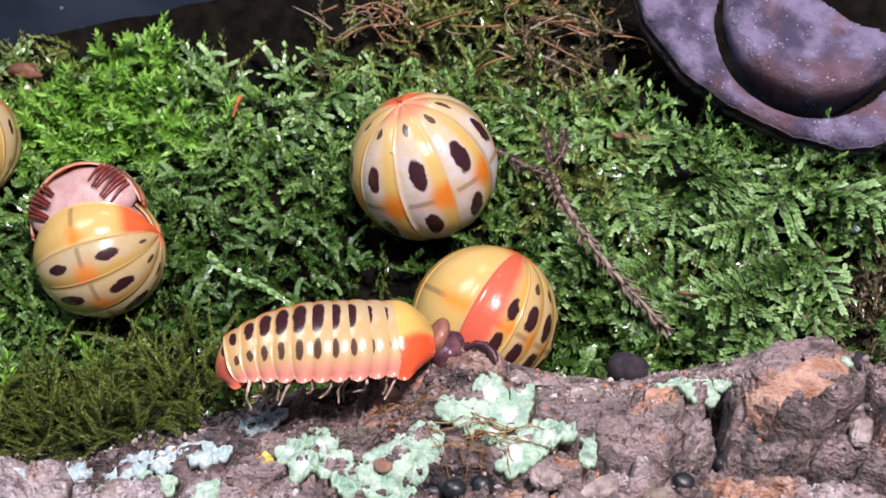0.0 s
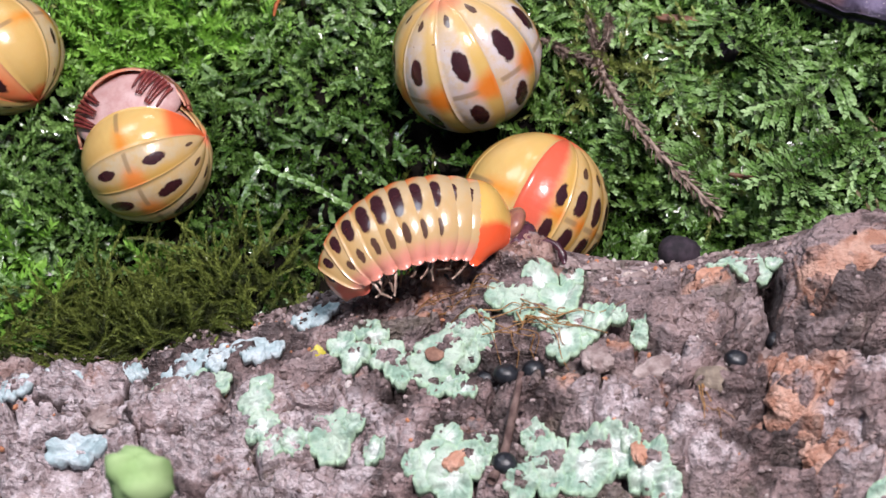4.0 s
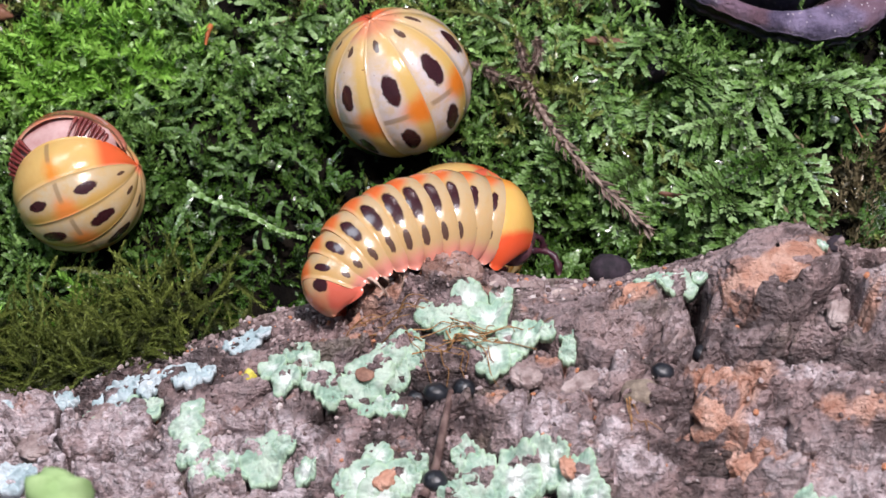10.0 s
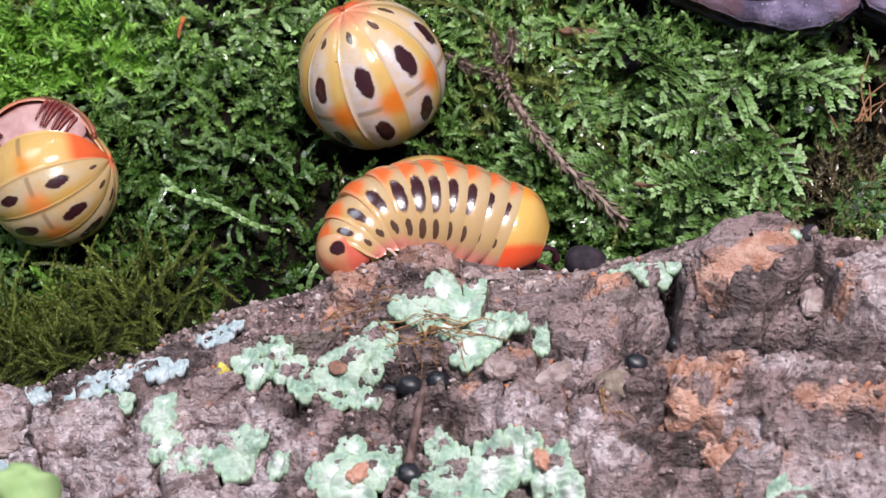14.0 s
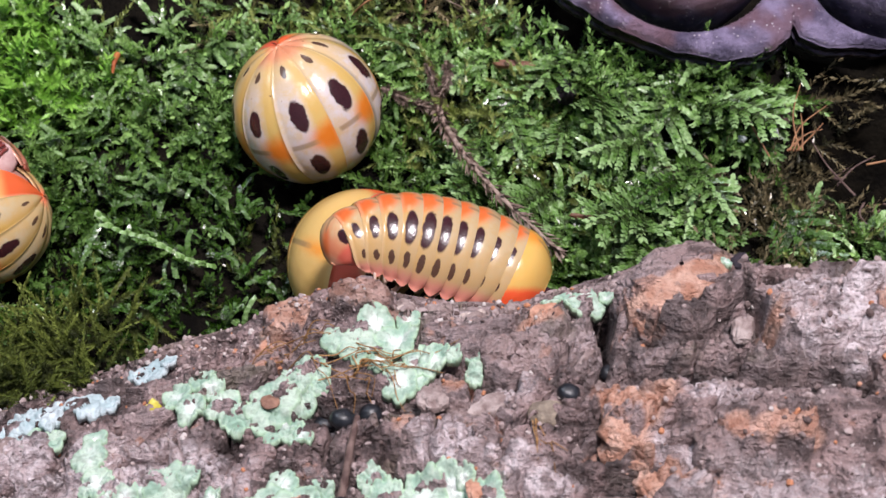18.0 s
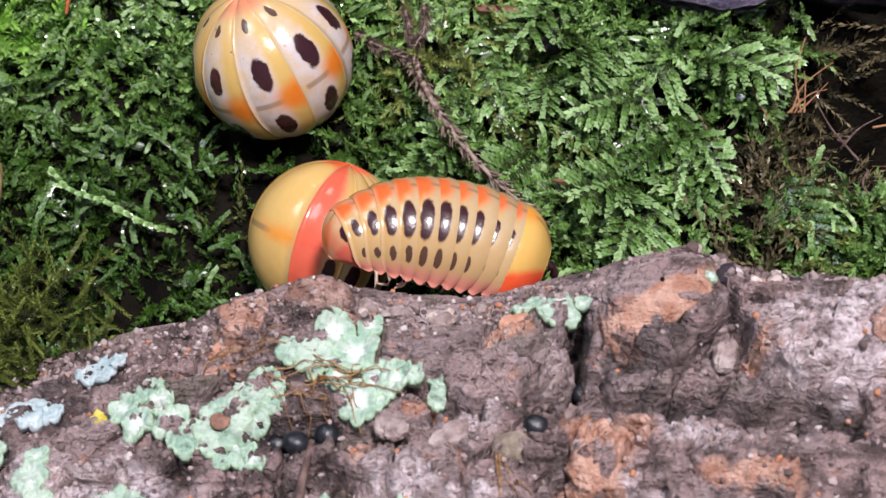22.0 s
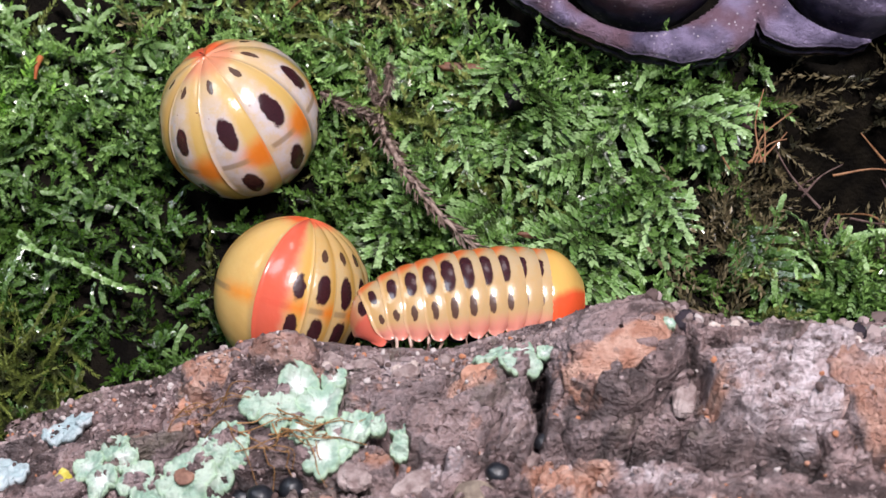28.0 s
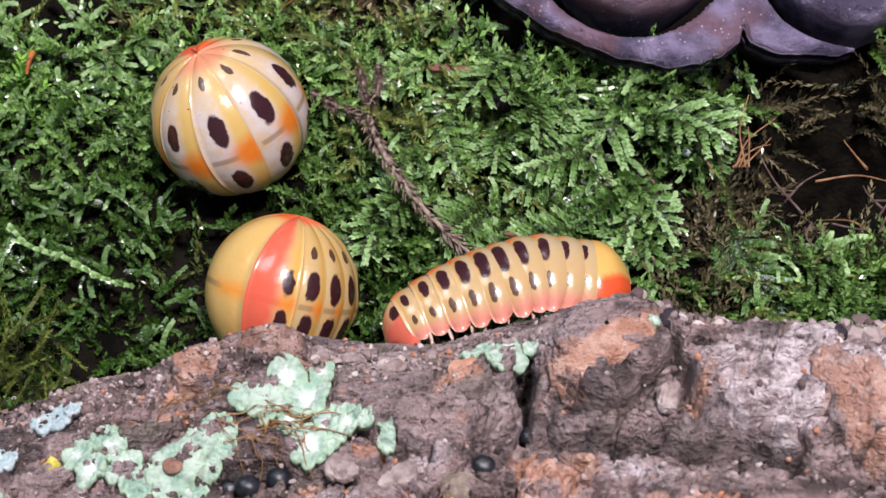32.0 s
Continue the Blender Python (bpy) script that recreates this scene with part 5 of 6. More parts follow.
def build_walker():
    thing = tagged(new("pill_millipede"), "walking orange and cream pill millipede with dark spots and pink flanks", "millipede", "pill millipedes")
    thing.location = (0, 0, 0)
    parts = []
    size = [0.94, 0.97, 1.0, 1.0, 1.0, 0.98, 0.93, 0.86, 0.76, 0.66]
    spots = [0.62, 0.76, 0.92, 1.02, 1.12, 1.15, 1.08, 0.98, 0.86, 0.74]
    parts.append((0.925, part("thoracic_shield", plate_arch(HALF, HIGH, 0.0080, 0.95, 1.00, 0, SHELL_SHIELD, 114, dome=0.84, name="thoracic_shield"), thing, "yellow shield with bright red flanks")))
    for k in range(10):
        ob = part("tergite", plate_arch(HALF, HIGH, 0.0060, size[k] - 0.03, size[k] + 0.03, spots[k], SHELL_CREAM), thing)
        for sgn in (-1, 1):
            for dx in (0.0006 * math.sin(2.1 * k + sgn),):
                pts = [(dx, sgn * HALF * 0.45, 0.001), (dx + 0.0005, sgn * HALF * 0.72, -0.0022), (dx + 0.0004 * (k % 3 - 1), sgn * HALF * 0.84, -0.0046), (dx - 0.0016 + 0.0012 * (k % 2), sgn * HALF * 0.66, -0.0066 + 0.0008 * (k % 3))]
                v, f = tube(smooth_line(pts, 9), np.linspace(0.00050, 0.00016, 9), 6)
                part("leg", mesh_of("leg", v, f, LEG), ob)
        v, f = blob_points(10, 16, 1.0, 0.05, k, (0.0030, HALF * 0.82 * size[k], HIGH * 0.52 * size[k]))
        part("underside", mesh_of("underside", v + np.array([0, 0, HIGH * 0.18]), f, FLESH), ob, "pinkish soft underside")
        parts.append((0.845 - 0.0775 * k, ob))
    tail = part("anal_shield", plate_arch(HALF, HIGH, 0.0068, 0.62, 0.61, 0.85, SHELL_TAIL, 118, dome=-1, name="anal_shield"), thing, "rounded red tail shield with dark spots")
    parts.append((0.065, tail))
    v, f = blob_points(18, 26, 0.0036, 0.22, 3, (0.80, 1.25, 1.0))
    head = part("head", mesh_of("head", v, f, HEAD), thing, "dark brown head")
    for sgn in (-1, 1):
        pts = [(0.0018, sgn * 0.0026, 0.0012), (0.0036, sgn * 0.0042, 0.0030), (0.0056, sgn * 0.0050, 0.0028), (0.0072, sgn * 0.0058, 0.0012)]
        v, f = tube(smooth_line(pts, 10), [0.00045, 0.00065, 0.00042, 0.0007, 0.00044, 0.0007, 0.0005, 0.0008, 0.0007, 0.0003], 7)
        part("antenna", mesh_of("antenna", v, f, FEELER), head, "dark jointed feeler")
    v, f = blob_points(14, 24, 0.0046, 0.05, 9, (0.36, 1.05, 0.74))
    part("collum", mesh_of("collum", v + np.array([-0.0024, 0, 0.0018]), f, COLLUM), head, "brown neck plate")
    parts.append((1.02, head))
    return thing, parts


WALKER, WALKER_PARTS = build_walker()


def spine_pose(points, frac, tilt):
    line = smooth_line(points, 121)
    k = min(max(frac, 0.0), 1.03) * 120
    i = int(min(max(k, 1), 119))
    tan = Vector(line[min(i + 3, 120)] - line[max(i - 3, 0)]).normalized()
    pos = Vector(line[min(int(round(k)), 120)]) + tan * (k - min(round(k), 120)) * 0.0003
    back = -AHEAD
    dorsal = tan.cross(back).cross(tan)
    up = (back.cross(tan)).normalized()
    dorsal = (up * math.cos(radians(tilt)) + (back - tan * back.dot(tan)).normalized() * math.sin(radians(tilt))).normalized()
    left = dorsal.cross(tan)
    m = Matrix((tan, left, dorsal)).transposed().to_4x4()
    middle = HIGH * (1 + math.cos(radians(110 + tilt))) / 2
    return Matrix.Translation(pos - up * middle) @ m


# How far the half-open animal's tail shield stands open: seconds, degrees.
LID = [(0, 27), (3, 27), (4.5, 23), (6.5, 9), (7.5, 5), (9.5, 5), (11, 9), (12, 15), (13, 17), (15, 18), (18, 25), (21, 27), (32, 27)]


# ---- lichens, pebbles, fibres and chips on the log ----
def lichen_material():
    m = Nodes("lichen", 0.7)
    edge = m.attr("edge")
    n, f = m.noise(260, 5, 0.6), m.noise(1500, 3)
    col = m.mix(m.step(n, 0.36, 0.64), (0.25, 0.375, 0.29), (0.43, 0.52, 0.43))
    col = m.mix(m.math("MULTIPLY", m.step(edge, 0.0, 0.75, 1.0, 0.0), m.step(m.noise(95, 3), 0.46, 0.58)), col, (0.70, 0.73, 0.70))
    col = m.mix(m.step(edge, 0.80, 1.0, 0.0, 0.7), col, (0.40, 0.56, 0.38))
    col = m.mix(m.step(f, 0.64, 0.75, 0.0, 0.35), col, (0.14, 0.17, 0.13))
    m.bump(m.math("ADD", n, m.math("MULTIPLY", f, 0.6)), 0.6, 0.0007)
    return m.done(col, Specular_IOR_Level=0.3)


LICHEN = lichen_material()
LICHEN_BLUE = plain("lichen_blue", (0.34, 0.44, 0.46), (0.54, 0.60, 0.62), 0.75, 330, 0.7, 0.0008)
CUP = plain("cup_disc", (0.16, 0.075, 0.05), (0.30, 0.16, 0.11), 0.7, 700, 0.6, 0.0005)
YELLOW = plain("yellow_crust", (0.50, 0.42, 0.04), (0.70, 0.62, 0.15), 0.8, 900, 0.8, 0.0006)


def lobe_mesh(cx, cy, rx, ry, seed, mat, lift=0.0006):
    """A leafy lobe pressed to the bark, with a wavy, slightly raised rim."""
    nr, na = 12, 110
    a = np.linspace(0, 2 * np.pi, na, endpoint=False)
    k = 4 + seed % 3
    ph = seed * 1.7 + 0.8 * vnoise(1.5 * np.cos(a) + seed, 1.5 * np.sin(a), seed)
    wave = 0.80 + 0.14 * vnoise(1.3 * np.cos(a) + seed * 3.1, 1.3 * np.sin(a), seed) + 0.24 * np.abs(np.sin(0.5 * k * a + ph)) ** 0.7
    r = np.linspace(0, 1, nr)[:, None]
    rr = r * wave[None]
    x, y = cx + rx * rr * np.cos(a)[None], cy + ry * rr * np.sin(a)[None]
    rim = np.clip((r - 0.72) / 0.28, 0, 1)
    bulge = np.sin(np.pi * np.clip((r - 0.55) / 0.45, 0, 1)) * 0.00022
    z = soft_level(x, y) + 0.0004 + lift + bulge + rim * 0.0003 * vnoise(2 * np.cos(a) + 3, 2 * np.sin(a) + seed, seed)[None] + 0.00012 * fbm(x * 700, y * 700, seed, 2)
    p = np.stack([x, y, z], -1)
    q = p - np.array([0, 0, 0.0012])
    q[-1, :, :2] = q[-1, :, :2] * 0.985 + np.array([cx, cy]) * 0.015
    verts = np.concatenate([p.reshape(-1, 3), q.reshape(-1, 3)])
    f = grid_faces(nr, na, True)
    n = nr * na
    last = np.arange((nr - 1) * na, n)
    nxt = np.roll(last, -1)
    faces = np.concatenate([f, f[:, ::-1] + n, np.stack([last, last + n, nxt + n, nxt], -1)])
    edge = np.tile(np.repeat(r.ravel(), na), 2)
    return quick_mesh("lobe", verts, faces, mat, {"edge": edge})


def lichen(label, lobes, mat, seed):
    cx, cy = lobes[0][0], lobes[0][1]
    thing = tagged(new("lichen"), label, "lichen", "lichens on the log")
    for k, (x, y, rx, ry) in enumerate(lobes):
        part("lobe", lobe_mesh(x, y, 0.86 * rx, 0.86 * ry, seed + k, mat, 0.0002 * (k % 3)), thing)
    return thing


def build_lichens():
    first = lichen("mint green leafy lichen with a brown cup on the bark", [(-0.0263, -0.0272, 0.0027, 0.0031), (-0.0299, -0.0302, 0.0028, 0.0032), (-0.0275, -0.0337, 0.0029, 0.0034), (-0.0223, -0.0346, 0.0032, 0.0037), (-0.0200, -0.0375, 0.0031, 0.0035), (-0.0150, -0.0360, 0.0048, 0.0055), (-0.0100, -0.0352, 0.0027, 0.0031), (-0.0129, -0.0400, 0.0035, 0.0040), (-0.0102, -0.0420, 0.0023, 0.0026), (-0.0244, -0.0306, 0.0023, 0.0026)], LICHEN, 3)
    v, f = blob_points(10, 20, 0.0015, 0.15, 4, (1, 1, 0.35))
    part("fruiting_cup", mesh_of("fruiting_cup", v + np.array([-0.0150, -0.0360, float(soft_level(-0.0150, -0.0360)) + 0.0010]), f, CUP), first, "brown rough cup disc")
    lichen("bluish mint lichen scrap under root fibres", [(-0.0093, -0.0295, 0.0029, 0.0034), (-0.0124, -0.0303, 0.0017, 0.0020), (-0.0109, -0.0330, 0.0023, 0.0026), (-0.0076, -0.0329, 0.0020, 0.0023), (-0.0072, -0.0310, 0.0016, 0.0018)], LICHEN, 15)
    lichen("pale green leafy lichen with whitish lobes spreading over the bark", [(0.0008, -0.0219, 0.0035, 0.0040), (-0.0015, -0.0266, 0.0036, 0.0041), (0.0042, -0.0253, 0.0040, 0.0046), (0.0061, -0.0203, 0.0024, 0.0027), (0.0071, -0.0312, 0.0029, 0.0034), (0.0046, -0.0349, 0.0035, 0.0040), (0.0073, -0.0341, 0.0023, 0.0026), (0.0098, -0.0317, 0.0027, 0.0031), (0.0127, -0.0331, 0.0016, 0.0018), (0.0156, -0.0341, 0.0013, 0.0015), (-0.0057, -0.0251, 0.0023, 0.0026), (0.0015, -0.0300, 0.0023, 0.0026)], LICHEN, 21)
    lichen("small round mint lichen on the bark", [(0.0157, -0.0362, 0.0017, 0.0020)], LICHEN, 37)
    lichen("whitish green lichen on the log's crest", [(0.0311, -0.0177, 0.0028, 0.0026), (0.0342, -0.0175, 0.0022, 0.0022), (0.0285, -0.0190, 0.0022, 0.0018), (0.0352, -0.0205, 0.0024, 0.0024), (0.0324, -0.0208, 0.0024, 0.0024), (0.0378, -0.0180, 0.0016, 0.0018)], LICHEN, 45)
    lichen("green lichen flake beside the bark knot", [(0.0535, -0.0185, 0.0016, 0.0032), (0.0545, -0.0230, 0.0010, 0.0016)], LICHEN, 51)
    lichen("mint green lichen on the log's near side", [(-0.0418, -0.0377, 0.0023, 0.0026), (-0.0421, -0.0410, 0.0031, 0.0035), (-0.0405, -0.0460, 0.0033, 0.0038), (-0.0388, -0.0498, 0.0025, 0.0029), (-0.0297, -0.0479, 0.0040, 0.0046), (-0.0266, -0.0468, 0.0020, 0.0023), (-0.0325, -0.0486, 0.0027, 0.0031), (-0.0230, -0.0517, 0.0020, 0.0023), (-0.0356, -0.0498, 0.0020, 0.0023)], LICHEN, 61)
    lichen("large mint green leafy lichen on the log's near side", [(-0.0123, -0.0517, 0.0027, 0.0031), (-0.0143, -0.0555, 0.0036, 0.0041), (-0.0086, -0.0551, 0.0029, 0.0034), (-0.0065, -0.0523, 0.0020, 0.0023), (-0.0174, -0.0554, 0.0017, 0.0020), (-0.0115, -0.0575, 0.0040, 0.0046)], LICHEN, 71)
    lichen("broad mint green lichen low on the log", [(0.0004, -0.0517, 0.0026, 0.0029), (0.0028, -0.0562, 0.0045, 0.0052), (0.0073, -0.0566, 0.0043, 0.0050), (0.0117, -0.0555, 0.0039, 0.0045), (0.0159, -0.0592, 0.0033, 0.0038), (-0.0016, -0.0587, 0.0029, 0.0034), (0.0084, -0.0547, 0.0026, 0.0029), (0.0132, -0.0548, 0.0016, 0.0018), (0.0184, -0.0621, 0.0024, 0.0027)], LICHEN, 75)
    lichen("small mint green lichen low on the log", [(0.0461, -0.0661, 0.0024, 0.0027), (0.0486, -0.0665, 0.0018, 0.0020)], LICHEN, 80)
    lichen("pale blue-grey lichen on the log", [(-0.0354, -0.0183, 0.0029, 0.0034), (-0.0380, -0.0188, 0.0020, 0.0023), (-0.0329, -0.0180, 0.0016, 0.0018), (-0.0440, -0.0281, 0.0033, 0.0038), (-0.0411, -0.0290, 0.0020, 0.0023), (-0.0548, -0.0281, 0.0037, 0.0043), (-0.0501, -0.0290, 0.0027, 0.0031), (-0.0567, -0.0310, 0.0031, 0.0035), (-0.0645, -0.0289, 0.0024, 0.0027), (-0.0464, -0.0279, 0.0024, 0.0027)], LICHEN_BLUE, 83)
    lichen("grey-green crusty lichen on the log", [(-0.0538, -0.0336, 0.0033, 0.0038), (-0.0492, -0.0351, 0.0027, 0.0031), (-0.0579, -0.0348, 0.0024, 0.0027)], LICHEN, 88)
    lichen("flat grey-green lichen on the far end of the log", [(0.0858, -0.0140, 0.0044, 0.0016), (0.0920, -0.0140, 0.0040, 0.0016)], LICHEN, 91)
    lichen("pale blue-grey lichen on the tapering end of the log", [(-0.075, -0.030, 0.005, 0.003), (-0.083, -0.034, 0.004, 0.003), (-0.070, -0.046, 0.006, 0.003)], LICHEN_BLUE, 95)
    lichen("bright yellow crust spot on the bark", [(-0.0336, -0.0316, 0.0014, 0.0014)], YELLOW, 99)


build_lichens()

PEBBLE = plain("pebble", (0.006, 0.007, 0.010), (0.022, 0.024, 0.030), 0.38, 500, 0.3, 0.0004)
FIBRE = plain("fibre", (0.20, 0.095, 0.030), (0.40, 0.22, 0.085), 0.6, 900)
STICK = plain("stick", (0.075, 0.040, 0.035), (0.17, 0.11, 0.095), 0.8, 600, 0.7, 0.0006)
RUST = plain("rusty_wood", (0.40, 0.19, 0.12), (0.58, 0.33, 0.24), 0.8, 420, 0.8, 0.0009)
CHIP = plain("chip", (0.20, 0.14, 0.13), (0.42, 0.34, 0.32), 0.8, 420, 0.8, 0.0009)
PALECHIP = plain("pale_chip", (0.42, 0.33, 0.29), (0.66, 0.57, 0.53), 0.8, 500, 0.6, 0.0006)
DARKSTONE = plain("dark_stone", (0.012, 0.008, 0.013), (0.040, 0.026, 0.038), 0.85, 420, 0.5, 0.0006)


def on_log(x, y, up=0.0):
    return np.array([x, y, float(log_level(x, y)) + up])


def build_pebbles():
    for k, (x, y, r) in enumerate([(-0.0072, -0.0372, 0.0019), (0.0001, -0.0378, 0.0021), (0.0288, -0.0432, 0.0019), (0.0358, -0.0572, 0.0029), (0.0361, -0.0345, 0.0018), (-0.0040, -0.0560, 0.0021), (0.0338, -0.0512, 0.0016), (-0.0040, -0.0402, 0.0022)]):
        v, f = blob_points(14, 22, r * 0.88, 0.10, k + 2, (1.0, 0.9, 0.75))
        ob = new("pebble", mesh_of("pebble", v, f, PEBBLE))
        ob.location = on_log(x, y, r * 0.80)
        tagged(ob, "small round black pellet in a crevice of the bark", "pellet", "black pellets on the log")
    v, f = blob_points(16, 24, 0.0039, 0.16, 31, (1.0, 0.8, 0.75))
    ob = new("stone", mesh_of("stone", v, f, DARKSTONE))
    ob.location = (0.0268, 0.0070, -0.0020)
    tagged(ob, "dark purplish stone between moss and log", "stone")
    v, f = blob_points(14, 22, 0.0030, 0.2, 41, (1.1, 0.8, 0.6))
    ob = new("stone", mesh_of("stone", v, f, plain("tan_stone", (0.17, 0.13, 0.10), (0.32, 0.26, 0.20), 0.8, 500, 0.8, 0.0008)))
    ob.location = on_log(0.0262, -0.0450, -0.0018)
    tagged(ob, "greyish tan lump of wood in the bark", "stone")


def flake(x, y, rx, ry, h, seed, mat, label, name="bark_flake"):
    """A chunky piece of bark standing proud of the log."""
    v, f = blob_points(18, 30, 1.0, 0.35, seed, (rx, ry, h))
    w = v.copy()
    w[:, 2] = np.clip(w[:, 2], -0.5 * h, 0.8 * h)
    d = w / np.array([rx, ry, h])
    w += (0.10 * min(rx, ry)) * np.stack([vnoise(d[:, 0] * 4 + seed, d[:, 1] * 4, seed), vnoise(d[:, 1] * 4, d[:, 2] * 4 + seed, seed + 1), vnoise(d[:, 2] * 4, d[:, 0] * 4 - seed, seed + 2)], -1)
    ob = new(name, mesh_of(name, w, f, mat, smooth=False))
    ob.location = on_log(x, y, 0.1 * h)
    ob.rotation_euler = (0, 0, seed * 0.7)
    return tagged(ob, label, "bark", "bark flakes on the log")


def build_flakes():
    for k, (x, y, rx, ry, h) in enumerate([(0.0272, -0.0238, 0.0026, 0.0020, 0.0022), (-0.0165, -0.0190, 0.0016, 0.0012, 0.0011), (0.0147, -0.0572, 0.0020, 0.0012, 0.0011), (-0.0110, -0.0555, 0.0014, 0.0020, 0.0012), (0.0572, -0.0285, 0.0010, 0.0010, 0.0010)]):
        flake(x, y, rx, ry, h, k + 5, RUST, "rusty orange flake of bark")
    for k, (x, y, rx, ry, h) in enumerate([(0.0060, -0.0150, 0.0022, 0.0014, 0.0013), (0.0105, -0.0170, 0.0026, 0.0015, 0.0013), (0.0165, -0.0165, 0.0024, 0.0014, 0.0012), (0.0228, -0.0150, 0.0012, 0.0010, 0.0016), (0.0600, -0.0165, 0.0012, 0.0010, 0.0020), (0.0665, -0.0160, 0.0015, 0.0012, 0.0034), (0.0650, -0.0185, 0.0012, 0.0010, 0.0018), (0.0705, -0.0165, 0.0026, 0.0013, 0.0013), (0.0755, -0.0160, 0.0026, 0.0014, 0.0012), (0.0320, -0.0390, 0.0014, 0.0036, 0.0014), (0.0550, -0.0350, 0.0016, 0.0030, 0.0016), (0.0180, -0.0420, 0.0040, 0.0018, 0.0014), (0.0095, -0.0405, 0.0022, 0.0026, 0.0016), (-0.0560, -0.0365, 0.0030, 0.0020, 0.0014), (-0.0670, -0.0400, 0.0026, 0.0022, 0.0014)]):
        flake(x, y, rx, ry, h, k + 21, CHIP, "grey-pink flake of weathered bark")
    rng = np.random.default_rng(61)
    for k in range(58):
        if k < 38:
            x, y, r = rng.uniform(0.056, 0.086), rng.uniform(-0.0225, -0.0140), rng.uniform(0.0007, 0.0019)
        else:
            x, y, r = rng.uniform(0.003, 0.027), rng.uniform(-0.0190, -0.0135), rng.uniform(0.0004, 0.0009)
        mat, label = ((CHIP, "small grey-pink chip of bark on the crest"), (PALECHIP, "small pale chip of wood on the crest"), (DARKSTONE, "small dark crumb of bark on the crest"))[int(rng.choice((0, 0, 1, 1, 1, 2)))]
        flake(x, y, r * rng.uniform(0.7, 1.5), r, r * rng.uniform(0.7, 1.6), k + 50, mat, label, "bark_chip")


def strand(name, points, r0, r1, mat, label, category, group="", sides=6):
    v, f = tube(smooth_line(points, 8 * len(points)), np.linspace(r0, r1, 8 * len(points)), sides)
    return tagged(new(name, mesh_of(name, v, f, mat)), label, category, group)


def build_strands():
    rng = np.random.default_rng(12)
    for k in range(22):
        a = np.array([rng.normal(-0.003, 0.0030), rng.normal(-0.0315, 0.0028)])
        d = np.array([rng.normal(0.006, 0.003), rng.normal(-0.0035, 0.003)])
        pts = [on_log(*(a + d * s + rng.normal(0, 0.0007, 2)), 0.0006 + 0.0012 * np.sin(np.pi * s) + rng.uniform(0, 0.0006)) for s in np.linspace(0, 1, 5)]
        strand("fibre", pts, 0.00013, 0.00006, FIBRE, "thin golden-brown root fibre on the bark", "fibre", "fibres on the log", 5)
    for k in range(10):
        a = np.array([rng.normal(-0.013, 0.004), rng.normal(-0.0225, 0.0012)])
        d = np.array([rng.normal(0.006, 0.002), rng.normal(0.0, 0.0014)])
        pts = [on_log(*(a + d * s), 0.0007 + 0.0008 * np.sin(np.pi * s)) for s in np.linspace(0, 1, 4)]
        strand("fibre", pts, 0.00013, 0.00007, FIBRE, "thin golden-brown root fibre on the bark", "fibre", "fibres on the log", 5)
    for k in range(4):
        a = np.array([rng.normal(0.0235, 0.0012), rng.normal(-0.0480, 0.002)])
        d = np.array([rng.normal(0.002, 0.002), rng.normal(-0.006, 0.002)])
        pts = [on_log(*(a + d * s), 0.0008) for s in np.linspace(0, 1, 4)]
        strand("fibre", pts, 0.00013, 0.00007, FIBRE, "thin golden-brown root fibre on the bark", "fibre", "fibres on the log", 5)
    strand("stick", [on_log(-0.0018, -0.0405, 0.0016), on_log(-0.0022, -0.044, 0.0016), on_log(-0.0028, -0.048, 0.0014), on_log(-0.0040, -0.0530, 0.0014), on_log(-0.0058, -0.0590, 0.0012)], 0.0005, 0.0008, STICK, "thin dark twig lying on the bark", "twig")
    strand("stick", [on_log(0.0305, -0.0375, 0.0012), on_log(0.0330, -0.0345, 0.0022), on_log(0.0345, -0.0315, 0.0020)], 0.0007, 0.0004, CHIP, "pale splinter of wood in a crevice", "splinter")


build_pebbles()
build_flakes()
build_strands()


def build_crumbs():
    """Loose crumbs of bark and sand along the log, too many to count."""
    rng = np.random.default_rng(21)
    n = 4600
    x = rng.uniform(-0.10, 0.105, n)
    y = np.where(rng.random(n) < 0.45, rng.normal(-0.0155, 0.003, n), rng.uniform(-0.066, -0.012, n))
    v0, f0 = blob_points(5, 7, 1.0, 0.4, 3)
    size = rng.uniform(0.00014, 0.00048, n) * rng.uniform(0.6, 1.5, n)
    size = np.where((x > 0.052) & (y > -0.0185), size * 2.3, size)
    tr = turns_of(rng, n, 1.0)
    sq = rng.uniform(0.5, 1.2, (n, 3))
    p = np.stack([x, y, log_level(x, y) + 0.4 * size], -1)
    v = np.einsum("nij,nmj->nmi", tr, v0[None] * sq[:, None] * size[:, None, None]) + p[:, None]
    f = (np.asarray(f0)[None] + (np.arange(n) * len(v0))[:, None, None]).reshape(-1, 4)
    m = Nodes("crumbs", 0.8)
    r = m.island()
    col = m.mix(m.step(r, 0.1, 0.5), (0.10, 0.065, 0.06), (0.36, 0.28, 0.27))
    col = m.mix(m.step(r, 0.86, 0.88), col, (0.52, 0.46, 0.44))
    mat = m.done(m.mix(m.step(r, 0.94, 0.95), col, (0.45, 0.19, 0.10)))
    tagged(new("bark_crumbs", quick_mesh("bark_crumbs", v.reshape(-1, 3), f, mat, smooth=False)), "loose crumbs of bark and sand on the log", "crumbs", kind="stuff")


build_crumbs()

